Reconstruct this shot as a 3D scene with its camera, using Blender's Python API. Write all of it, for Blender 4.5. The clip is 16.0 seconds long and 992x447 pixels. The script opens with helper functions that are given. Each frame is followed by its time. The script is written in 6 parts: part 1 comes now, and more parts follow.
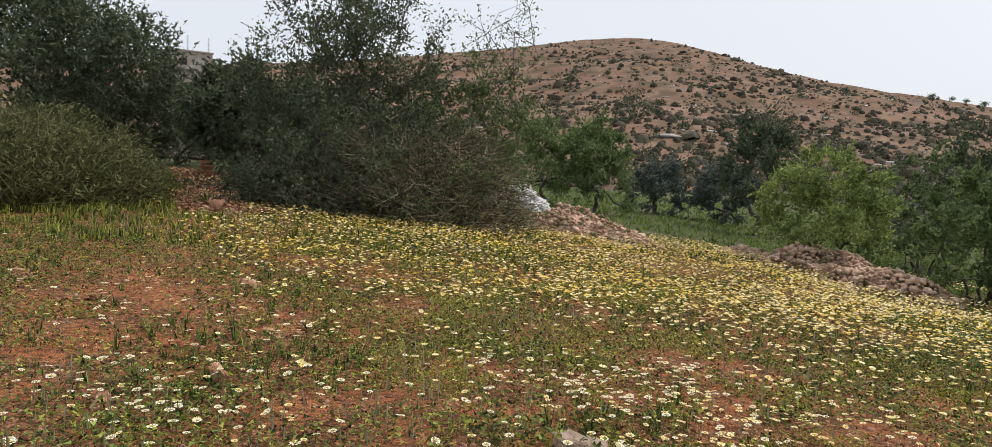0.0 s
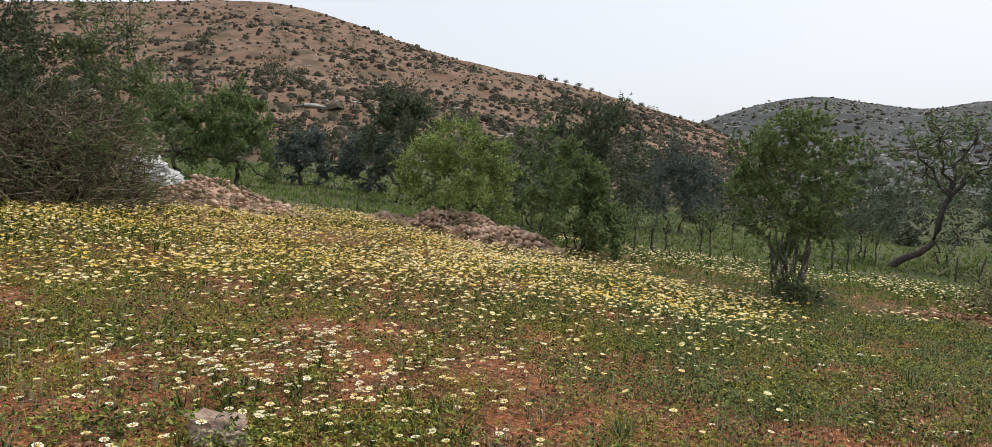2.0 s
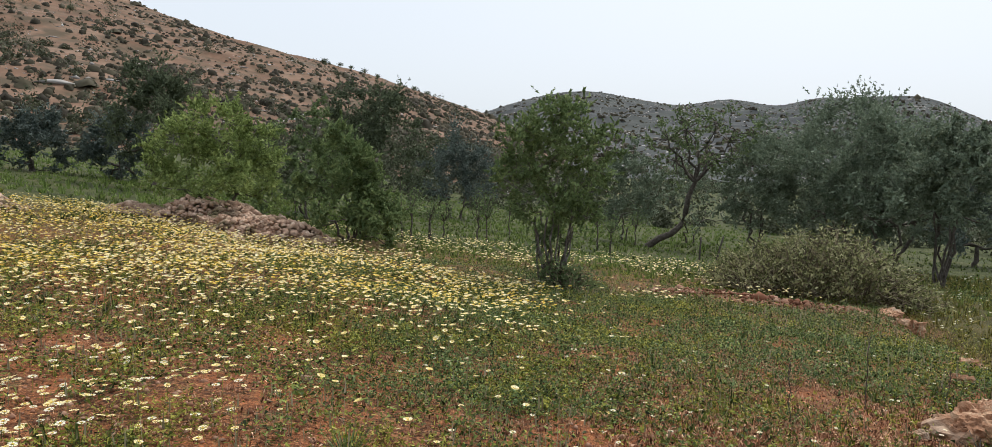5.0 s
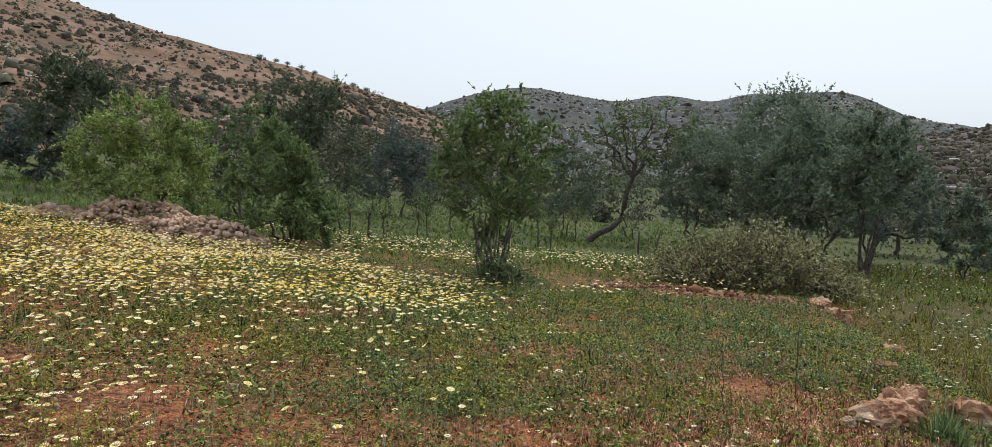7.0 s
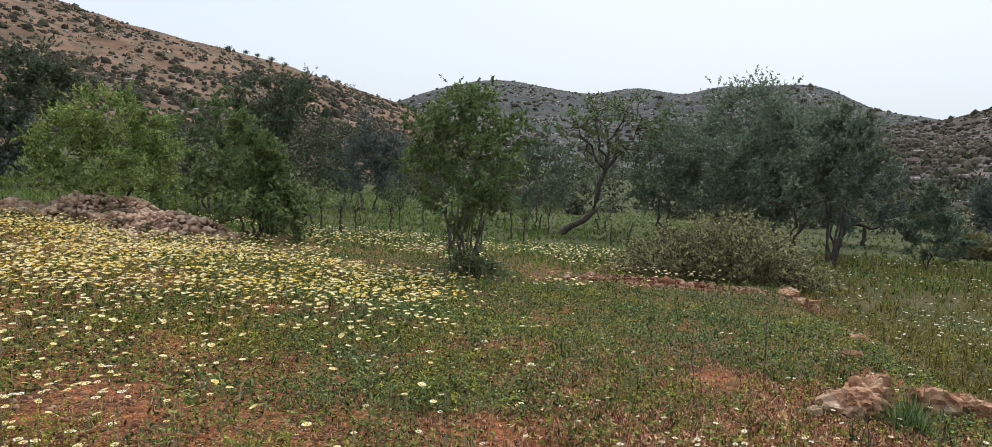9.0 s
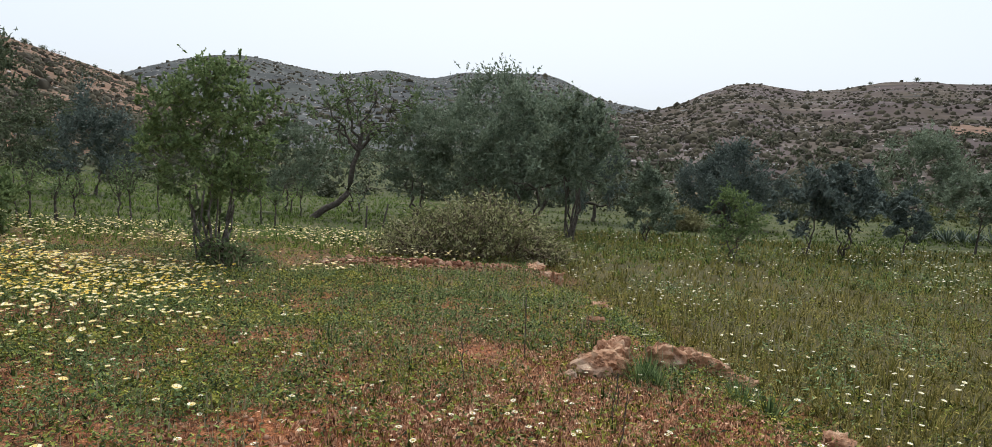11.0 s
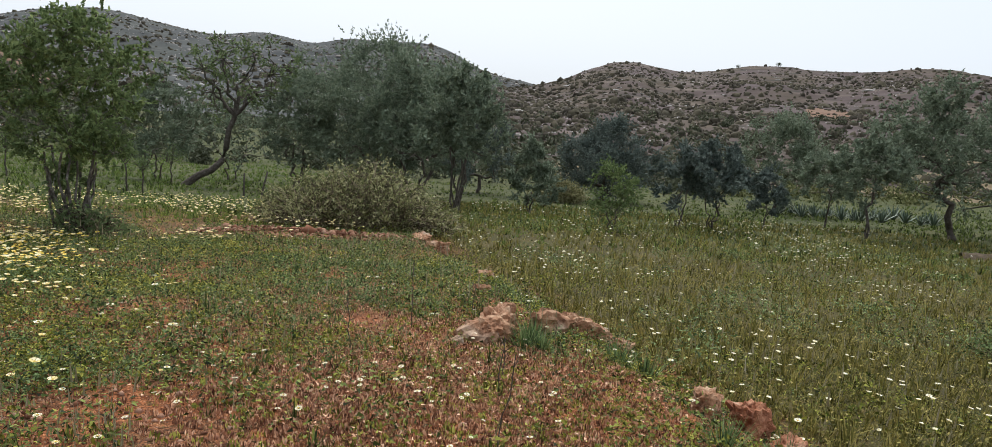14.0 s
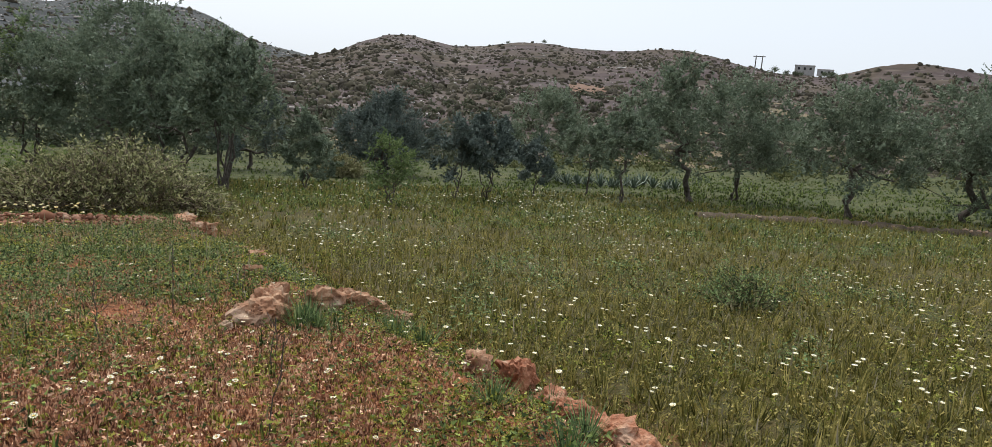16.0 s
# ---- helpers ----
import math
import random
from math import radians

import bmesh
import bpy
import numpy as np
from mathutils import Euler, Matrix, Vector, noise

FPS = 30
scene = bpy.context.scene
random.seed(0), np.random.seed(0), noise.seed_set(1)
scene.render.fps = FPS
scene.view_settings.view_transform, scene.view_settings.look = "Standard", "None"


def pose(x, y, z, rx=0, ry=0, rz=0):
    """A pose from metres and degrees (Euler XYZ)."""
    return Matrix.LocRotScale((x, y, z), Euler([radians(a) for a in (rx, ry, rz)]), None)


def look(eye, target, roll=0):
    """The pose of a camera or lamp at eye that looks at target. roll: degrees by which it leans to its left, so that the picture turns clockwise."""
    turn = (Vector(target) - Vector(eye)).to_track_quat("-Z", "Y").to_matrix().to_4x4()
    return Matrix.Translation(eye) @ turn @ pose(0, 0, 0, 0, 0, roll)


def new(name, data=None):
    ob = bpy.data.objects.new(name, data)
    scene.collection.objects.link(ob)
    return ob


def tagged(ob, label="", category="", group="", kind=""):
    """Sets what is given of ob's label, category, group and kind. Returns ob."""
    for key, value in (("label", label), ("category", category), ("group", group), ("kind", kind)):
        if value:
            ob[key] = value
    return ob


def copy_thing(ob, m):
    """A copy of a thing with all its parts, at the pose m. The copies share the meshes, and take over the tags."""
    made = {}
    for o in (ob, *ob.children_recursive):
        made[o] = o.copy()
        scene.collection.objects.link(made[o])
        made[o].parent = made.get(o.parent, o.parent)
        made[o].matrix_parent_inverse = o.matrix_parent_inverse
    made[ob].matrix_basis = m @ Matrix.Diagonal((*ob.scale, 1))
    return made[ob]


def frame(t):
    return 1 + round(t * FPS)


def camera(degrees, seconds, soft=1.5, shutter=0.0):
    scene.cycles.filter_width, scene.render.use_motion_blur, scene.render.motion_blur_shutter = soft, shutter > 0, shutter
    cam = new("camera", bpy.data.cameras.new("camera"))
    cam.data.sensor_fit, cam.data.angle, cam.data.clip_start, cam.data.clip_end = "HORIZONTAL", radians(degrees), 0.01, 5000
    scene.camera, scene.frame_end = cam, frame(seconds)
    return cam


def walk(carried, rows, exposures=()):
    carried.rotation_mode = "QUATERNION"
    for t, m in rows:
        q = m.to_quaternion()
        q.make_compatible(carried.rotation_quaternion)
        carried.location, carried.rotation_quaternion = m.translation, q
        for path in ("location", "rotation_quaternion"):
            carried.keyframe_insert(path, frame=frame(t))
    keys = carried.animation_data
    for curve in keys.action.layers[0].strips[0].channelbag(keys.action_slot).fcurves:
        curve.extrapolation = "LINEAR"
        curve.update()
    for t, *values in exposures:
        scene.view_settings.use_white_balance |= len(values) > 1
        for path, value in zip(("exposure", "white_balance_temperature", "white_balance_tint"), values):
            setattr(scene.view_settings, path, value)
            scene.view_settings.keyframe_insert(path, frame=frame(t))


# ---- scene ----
# the camera: seconds, place in metres, pitch, roll and heading to the left in degrees
cam = camera(68.65, 16.0, soft=0.5)
PATH = [
    (0.0, 0.000, 0.000, 1.500, -3.31, 1.94, 46.80),
    (0.5, 0.036, 0.015, 1.488, -3.59, 1.52, 39.67),
    (1.0, 0.071, 0.000, 1.492, -3.83, 1.53, 33.33),
    (1.5, 0.096, 0.005, 1.486, -4.39, 1.05, 26.36),
    (2.0, 0.106, 0.014, 1.477, -4.82, 1.41, 19.54),
    (2.5, 0.178, 0.046, 1.465, -5.74, 1.53, 15.56),
    (3.0, 0.268, 0.129, 1.459, -5.58, 1.33, 15.54),
    (3.5, 0.288, 0.226, 1.436, -6.82, 1.49, 9.01),
    (4.0, 0.277, 0.394, 1.431, -4.01, 1.92, 5.99),
    (4.5, 0.270, 0.511, 1.445, -5.60, 1.99, 4.40),
    (5.0, 0.349, 0.682, 1.428, -5.30, 1.89, 2.96),
    (5.2, 0.402, 0.745, 1.424, -4.73, 2.13, 3.15),
    (7.3, 0.409, 0.776, 1.435, -5.48, 1.40, -1.87),
    (7.5, 0.410, 0.775, 1.438, -5.18, 1.19, -1.55),
    (8.0, 0.419, 0.777, 1.444, -5.22, 1.62, -0.33),
    (8.5, 0.416, 0.778, 1.443, -5.39, 1.46, -0.34),
    (9.0, 0.430, 0.795, 1.439, -5.96, 1.32, -3.69),
    (9.5, 0.429, 0.792, 1.438, -6.41, 2.89, -9.21),
    (10.0, 0.394, 0.796, 1.440, -5.19, 2.00, -16.44),
    (10.2, 0.370, 0.830, 1.438, -5.51, 1.76, -18.02),
    (12.3, 0.313, 0.919, 1.399, -7.66, 3.68, -29.12),
    (12.5, 0.309, 0.919, 1.397, -7.88, 3.60, -29.56),
    (13.0, 0.318, 0.923, 1.389, -8.44, 3.52, -29.96),
    (13.5, 0.315, 0.928, 1.388, -8.39, 3.91, -30.55),
    (14.0, 0.306, 0.913, 1.385, -8.49, 4.02, -32.50),
    (14.5, 0.310, 0.917, 1.381, -8.92, 3.89, -35.83),
    (15.0, 0.316, 0.881, 1.389, -8.95, 4.33, -41.23),
    (15.5, 0.328, 0.853, 1.391, -9.14, 4.28, -46.56),
    (16.0, 0.347, 0.845, 1.393, -9.30, 4.48, -49.88),
]
walk(cam, [(t, pose(x, y, z, 90 + p, 0, h) @ pose(0, 0, 0, 0, 0, r)) for t, x, y, z, p, r, h in PATH],
     [(0.0, -0.1, 6660, 11.6), (2.5, -0.09, 6540, 11.0), (4.5, -0.1, 6420, 9.6), (8.0, -0.09, 6270, 8), (9.5, -0.05, 6280, 8.5), (12.5, -0.01, 6330, 9.8), (16.0, -0.01, 6380, 9.8)])

# ---- light: a hazy bright sky, the veiled sun ahead and high ----
SUN_AZ, SUN_EL = 25.0, 56.0
world = bpy.data.worlds.new("sky")
scene.world = world
world.use_nodes = True
wn, wl = world.node_tree.nodes, world.node_tree.links
wn.clear()
sky = wn.new("ShaderNodeTexSky")
sky.sky_type, sky.sun_disc = "NISHITA", False
sky.sun_elevation, sky.sun_rotation = radians(SUN_EL), radians(SUN_AZ)
sky.air_density, sky.dust_density, sky.ozone_density = 0.7, 6.0, 1.5
veil = wn.new("ShaderNodeMixRGB")
veil.inputs[0].default_value = 0.72
veil.inputs[2].default_value = (7.9, 8.5, 9.1, 1)
bg = wn.new("ShaderNodeBackground")
bg.inputs[1].default_value = 0.132
wo = wn.new("ShaderNodeOutputWorld")
wl.new(sky.outputs[0], veil.inputs[1])
wl.new(veil.outputs[0], bg.inputs[0])
wl.new(bg.outputs[0], wo.inputs[0])
sun = new("sun", bpy.data.lights.new("sun", "SUN"))
sun.data.energy, sun.data.angle, sun.data.color = 2.45, radians(9), (1.0, 0.95, 0.87)
sun_way = Vector((math.sin(radians(SUN_AZ)) * math.cos(radians(SUN_EL)), math.cos(radians(SUN_AZ)) * math.cos(radians(SUN_EL)), math.sin(radians(SUN_EL))))
sun.matrix_world = look(sun_way * 50, (0, 0, 0))

# ---- numbers that never change ----
rng = np.random.default_rng(7)


def lattice(seed):
    return np.random.default_rng(seed).random((64, 64))


LATTICES = [lattice(s) for s in range(11, 17)]


def vnoise(x, y, size, k=0):
    """Smooth noise from 0 to 1 over the plan, in patches of about size metres."""
    g = LATTICES[k % 6]
    x, y = np.asarray(x, float) / size + 7.3 * k, np.asarray(y, float) / size + 3.1 * k
    i, j = np.floor(x).astype(int), np.floor(y).astype(int)
    u, v = x - i, y - j
    u, v = u * u * (3 - 2 * u), v * v * (3 - 2 * v)
    a, b, c, d = g[i % 64, j % 64], g[(i + 1) % 64, j % 64], g[i % 64, (j + 1) % 64], g[(i + 1) % 64, (j + 1) % 64]
    return (a * (1 - u) + b * u) * (1 - v) + (c * (1 - u) + d * u) * v


def smooth(t):
    t = np.clip(t, 0, 1)
    return t * t * (3 - 2 * t)


def terrace_x(y):
    """The line of the stone terrace edge that runs down the field."""
    return 2.9 + 0.27 * np.maximum(y, 0)


def ground_z(x, y):
    x, y = np.asarray(x, float), np.asarray(y, float)
    u, v = np.tanh(x / 25), np.tanh(y / 35)
    z = -0.04 - 1.092 * u - 1.046 * v + 0.571 * u * u - 1.513 * u * v - 2.186 * v * v - 0.988 * u**3 + 1.014 * u * u * v + 0.959 * u * v * v
    z = z - 0.22 * smooth((x - terrace_x(y)) / 0.8 + 0.5) * np.clip((16 - y) / 4, 0, 1)
    near = 1 / (1 + (x * x + y * y) / 900)
    return z + near * ((vnoise(x, y, 1.7, 0) - 0.5) * 0.12 + (vnoise(x, y, 0.45, 1) - 0.5) * 0.05)


# the two camera places that bearings are read from: where the walk begins, and where it ends
BEGIN, LATER = (0.0, 0.0, 1.5), (0.36, 0.80, 1.42)


def eye_for(az):
    return BEGIN if az < -17.9 else LATER


def at(az, d):
    """A place on the ground from the bearing (degrees to the right of +y) and the distance."""
    e = eye_for(az)
    x, y = e[0] + d * math.sin(radians(az)), e[1] + d * math.cos(radians(az))
    return x, y, float(ground_z(x, y))


# ---- meshes ----
def mesh_of(name, verts, faces, mats, index=None, smooth_faces=False):
    """A mesh from an array of corners and arrays of faces (three or four corners each)."""
    me = bpy.data.meshes.new(name)
    verts = np.asarray(verts, np.float32)
    faces = [np.asarray(f, np.int32) for f in faces if len(f)]
    loops = np.concatenate([f.ravel() for f in faces])
    totals = np.concatenate([np.full(len(f), f.shape[1], np.int32) for f in faces])
    me.vertices.add(len(verts))
    me.vertices.foreach_set("co", verts.ravel())
    me.loops.add(len(loops))
    me.loops.foreach_set("vertex_index", loops)
    me.polygons.add(len(totals))
    me.polygons.foreach_set("loop_start", np.concatenate([[0], np.cumsum(totals)[:-1]]).astype(np.int32))
    for m in mats:
        me.materials.append(m)
    if index is not None:
        me.polygons.foreach_set("material_index", np.asarray(index, np.int32))
    if smooth_faces:
        me.polygons.foreach_set("use_smooth", np.ones(len(totals), bool))
    me.update(calc_edges=True)
    return me


def part(name, me, parent, label="", m=None):
    ob = new(name, me)
    ob.parent = parent
    if m is not None:
        ob.matrix_basis = m
    return tagged(ob, label)


def thing(name, place, label, category, group=""):
    ob = new(name)
    ob.location = place
    ob.empty_display_size = 0.2
    return tagged(ob, label, category, group)


def spread(template, where, scale, turn, tilt=None):
    """Copies of a template's corners (k x 3) at many places, each scaled and turned: an array of n*k x 3."""
    n = len(where)
    c, s = np.cos(turn)[:, None], np.sin(turn)[:, None]
    scale = np.asarray(scale, float)
    scale = scale[:, None] if scale.ndim == 1 else scale
    p = template[None] * (scale[..., None] if scale.ndim == 2 and scale.shape[1] == 1 else scale[:, None, :])
    if tilt is not None:
        ct, st = np.cos(tilt)[:, None], np.sin(tilt)[:, None]
        y, z = p[..., 1] * ct - p[..., 2] * st, p[..., 1] * st + p[..., 2] * ct
        p = np.stack([p[..., 0], y, z], -1)
    x, y = p[..., 0] * c - p[..., 1] * s, p[..., 0] * s + p[..., 1] * c
    return (np.stack([x, y, p[..., 2]], -1) + np.asarray(where)[:, None]).reshape(-1, 3)


def repeat_faces(faces, k, n):
    return (np.asarray(faces)[None] + (np.arange(n) * k)[:, None, None]).reshape(-1, np.asarray(faces).shape[1])


def tubes(paths, sides=5):
    """Tapered tubes along many paths: each a list of (point, radius)."""
    V, F, base = [], [], 0
    for path in paths:
        pts = np.array([p for p, _ in path], float)
        rad = np.array([r for _, r in path], float)
        way = np.gradient(pts, axis=0)
        way /= np.linalg.norm(way, axis=1)[:, None] + 1e-9
        ref = np.where(np.abs(way[:, 2:3]) > 0.9, [[1.0, 0, 0]], [[0, 0, 1.0]])
        a = np.cross(way, ref)
        a /= np.linalg.norm(a, axis=1)[:, None] + 1e-9
        b = np.cross(way, a)
        th = np.arange(sides) * 2 * np.pi / sides
        ring = pts[:, None] + rad[:, None, None] * (a[:, None] * np.cos(th)[None, :, None] + b[:, None] * np.sin(th)[None, :, None])
        V.append(ring.reshape(-1, 3))
        n = len(pts)
        i = np.arange(n - 1)[:, None] * sides + base
        j = np.arange(sides)[None]
        k = (j + 1) % sides
        F.append(np.stack([i + j, i + k, i + sides + k, i + sides + j], -1).reshape(-1, 4))
        base += n * sides
    return np.concatenate(V), np.concatenate(F)


def bent(a, b, r0, r1, r, wobble=0.1, n=5, sag=0.0):
    """A crooked branch from a to b, with its radii."""
    a, b = np.asarray(a, float), np.asarray(b, float)
    ln = np.linalg.norm(b - a)
    off = r.normal(0, wobble * ln, (n, 3))
    off[0] = off[-1] = 0
    t = np.linspace(0, 1, n)
    p = a + (b - a) * t[:, None] + off * 0.6
    p[:, 2] += sag * ln * np.sin(np.pi * t)
    return [(p[i], r0 + (r1 - r0) * t[i]) for i in range(n)]


def leaves(centres, length, width, r, droop=0.0, flat=0.0):
    """A folded, pointed leaf at each centre, turned at random."""
    n = len(centres)
    d = r.normal(0, 1, (n, 3))
    d[:, 2] = d[:, 2] * (1 - 0.6 * flat) - droop
    d /= np.linalg.norm(d, axis=1)[:, None]
    e = np.cross(d, r.normal(0, 1, (n, 3)) + [0, 0, 2.2 * flat])
    e /= np.linalg.norm(e, axis=1)[:, None]
    size = r.uniform(0.65, 1.3, (n, 1))
    a = centres - d * length * size * 0.5
    b = centres + d * length * size * 0.5
    side = e * width * size * 0.5
    V = np.stack([a + side, a - side, b], 1)
    return V.reshape(-1, 3), np.arange(3 * n).reshape(-1, 3)


# ---- materials ----
def material(name, colours, scale=4.0, detail=6.0, rough=0.85, bump=0.0, bump_scale=None, island=0.0, through_light=None, second=None, spec=0.25, objects=False):
    """A matt natural surface: a ramp of colours over noise, a coarser second noise, and relief."""
    mat = bpy.data.materials.new(name)
    mat.use_nodes = True
    n, l = mat.node_tree.nodes, mat.node_tree.links
    b = n["Principled BSDF"]
    out = n["Material Output"]
    b.inputs["Roughness"].default_value = rough
    b.inputs["Specular IOR Level"].default_value = spec
    tc = n.new("ShaderNodeNewGeometry") if not objects else n.new("ShaderNodeTexCoord")
    vec = tc.outputs["Position"] if not objects else tc.outputs["Object"]
    nz = n.new("ShaderNodeTexNoise")
    nz.inputs["Scale"].default_value, nz.inputs["Detail"].default_value, nz.inputs["Roughness"].default_value = scale, detail, 0.65
    l.new(vec, nz.inputs["Vector"])
    fac = nz.outputs["Fac"]
    if island:
        geo = n.new("ShaderNodeNewGeometry")
        mx = n.new("ShaderNodeMix")
        mx.inputs[0].default_value = island
        l.new(fac, mx.inputs[2])
        l.new(geo.outputs["Random Per Island"], mx.inputs[3])
        fac = mx.outputs[0]
    ramp = n.new("ShaderNodeValToRGB")
    lo, hi = (0.3, 0.7) if island < 0.3 else (0.24, 0.78)
    while len(ramp.color_ramp.elements) < len(colours):
        ramp.color_ramp.elements.new(0.5)
    for k, c in enumerate(colours):
        ramp.color_ramp.elements[k].position = lo + (hi - lo) * k / max(1, len(colours) - 1)
        ramp.color_ramp.elements[k].color = (*c, 1)
    l.new(fac, ramp.inputs[0])
    col = ramp.outputs[0]
    if second:
        colour2, scale2, low, high = second
        n2 = n.new("ShaderNodeTexNoise")
        n2.inputs["Scale"].default_value, n2.inputs["Detail"].default_value = scale2, 5
        l.new(vec, n2.inputs["Vector"])
        mr = n.new("ShaderNodeMapRange")
        mr.inputs[1].default_value, mr.inputs[2].default_value = low, high
        l.new(n2.outputs["Fac"], mr.inputs[0])
        m2 = n.new("ShaderNodeMixRGB")
        m2.inputs[2].default_value = (*colour2, 1)
        l.new(mr.outputs[0], m2.inputs[0])
        l.new(col, m2.inputs[1])
        col = m2.outputs[0]
    l.new(col, b.inputs["Base Color"])
    if bump:
        bn = n.new("ShaderNodeTexNoise")
        bn.inputs["Scale"].default_value, bn.inputs["Detail"].default_value = bump_scale or scale * 4, 8
        l.new(vec, bn.inputs["Vector"])
        bp = n.new("ShaderNodeBump")
        bp.inputs["Strength"].default_value, bp.inputs["Distance"].default_value = min(1, bump), 0.03
        l.new(bn.outputs["Fac"], bp.inputs["Height"])
        l.new(bp.outputs[0], b.inputs["Normal"])
    if through_light:
        tr = n.new("ShaderNodeBsdfTranslucent")
        l.new(col, tr.inputs[0])
        ms = n.new("ShaderNodeMixShader")
        ms.inputs[0].default_value = through_light
        l.new(b.outputs[0], ms.inputs[1])
        l.new(tr.outputs[0], ms.inputs[2])
        l.new(ms.outputs[0], out.inputs[0])
    return mat


def soil_material():
    """Red earth: fine crumbs and dry litter in brown and olive, with open red patches; its darks also paint in shade
    between plants.
    """
    mat = material("red_soil", [(0.02, 0.009, 0.005), (0.095, 0.038, 0.016), (0.25, 0.1, 0.042), (0.42, 0.22, 0.11)], 34.0, 10, 0.95, 1.0, 45)
    n, l = mat.node_tree.nodes, mat.node_tree.links
    b = n["Principled BSDF"]
    was = b.inputs["Base Color"].links[0].from_socket
    geo = n.new("ShaderNodeNewGeometry")
    for scale, low, high, colour, most in ((2.1, 0.46, 0.58, (0.28, 0.1, 0.039), 0.8), (11.0, 0.56, 0.7, (0.17, 0.14, 0.055), 0.5), (70.0, 0.6, 0.7, (0.45, 0.31, 0.19), 0.6)):
        nz = n.new("ShaderNodeTexNoise")
        nz.inputs["Scale"].default_value, nz.inputs["Detail"].default_value = scale, 6
        l.new(geo.outputs["Position"], nz.inputs["Vector"])
        mr = n.new("ShaderNodeMapRange")
        mr.inputs[1].default_value, mr.inputs[2].default_value, mr.inputs[4].default_value = low, high, most
        l.new(nz.outputs["Fac"], mr.inputs[0])
        mx = n.new("ShaderNodeMixRGB")
        mx.inputs[2].default_value = (*colour, 1)
        l.new(mr.outputs[0], mx.inputs[0])
        l.new(was, mx.inputs[1])
        was = mx.outputs[0]
    # dark grain, which also stands in for shadow gaps among the low growth
    for scale, low, high, least in ((85.0, 0.35, 0.6, 0.4), (19.0, 0.36, 0.6, 0.6)):
        nz = n.new("ShaderNodeTexNoise")
        nz.inputs["Scale"].default_value, nz.inputs["Detail"].default_value = scale, 6
        l.new(geo.outputs["Position"], nz.inputs["Vector"])
        mr = n.new("ShaderNodeMapRange")
        mr.inputs[1].default_value, mr.inputs[2].default_value, mr.inputs[3].default_value, mr.inputs[4].default_value = low, high, least, 1.35
        l.new(nz.outputs["Fac"], mr.inputs[0])
        mx = n.new("ShaderNodeMixRGB")
        mx.blend_type = "MULTIPLY"
        mx.inputs[0].default_value = 1.0
        l.new(was, mx.inputs[1])
        l.new(mr.outputs[0], mx.inputs[2])
        was = mx.outputs[0]
    l.new(was, b.inputs["Base Color"])
    return mat


M_SOIL = soil_material()


def streaked(mat, colour, low, high, fine=1.0):
    """Level ledges and old terrace lines along a slope."""
    n, l = mat.node_tree.nodes, mat.node_tree.links
    b = n["Principled BSDF"]
    was = b.inputs["Base Color"].links[0].from_socket
    geo = n.new("ShaderNodeNewGeometry")
    mp = n.new("ShaderNodeMapping")
    mp.inputs["Scale"].default_value = (0.05 * fine, 0.05 * fine, 0.75 * fine)
    l.new(geo.outputs["Position"], mp.inputs["Vector"])
    nz = n.new("ShaderNodeTexNoise")
    nz.inputs["Scale"].default_value, nz.inputs["Detail"].default_value = 1.0, 8
    l.new(mp.outputs[0], nz.inputs["Vector"])
    mr = n.new("ShaderNodeMapRange")
    mr.inputs[1].default_value, mr.inputs[2].default_value, mr.inputs[4].default_value = low, high, 0.85
    l.new(nz.outputs["Fac"], mr.inputs[0])
    mx = n.new("ShaderNodeMixRGB")
    mx.inputs[2].default_value = (*colour, 1)
    l.new(mr.outputs[0], mx.inputs[0])
    l.new(was, mx.inputs[1])
    l.new(mx.outputs[0], b.inputs["Base Color"])


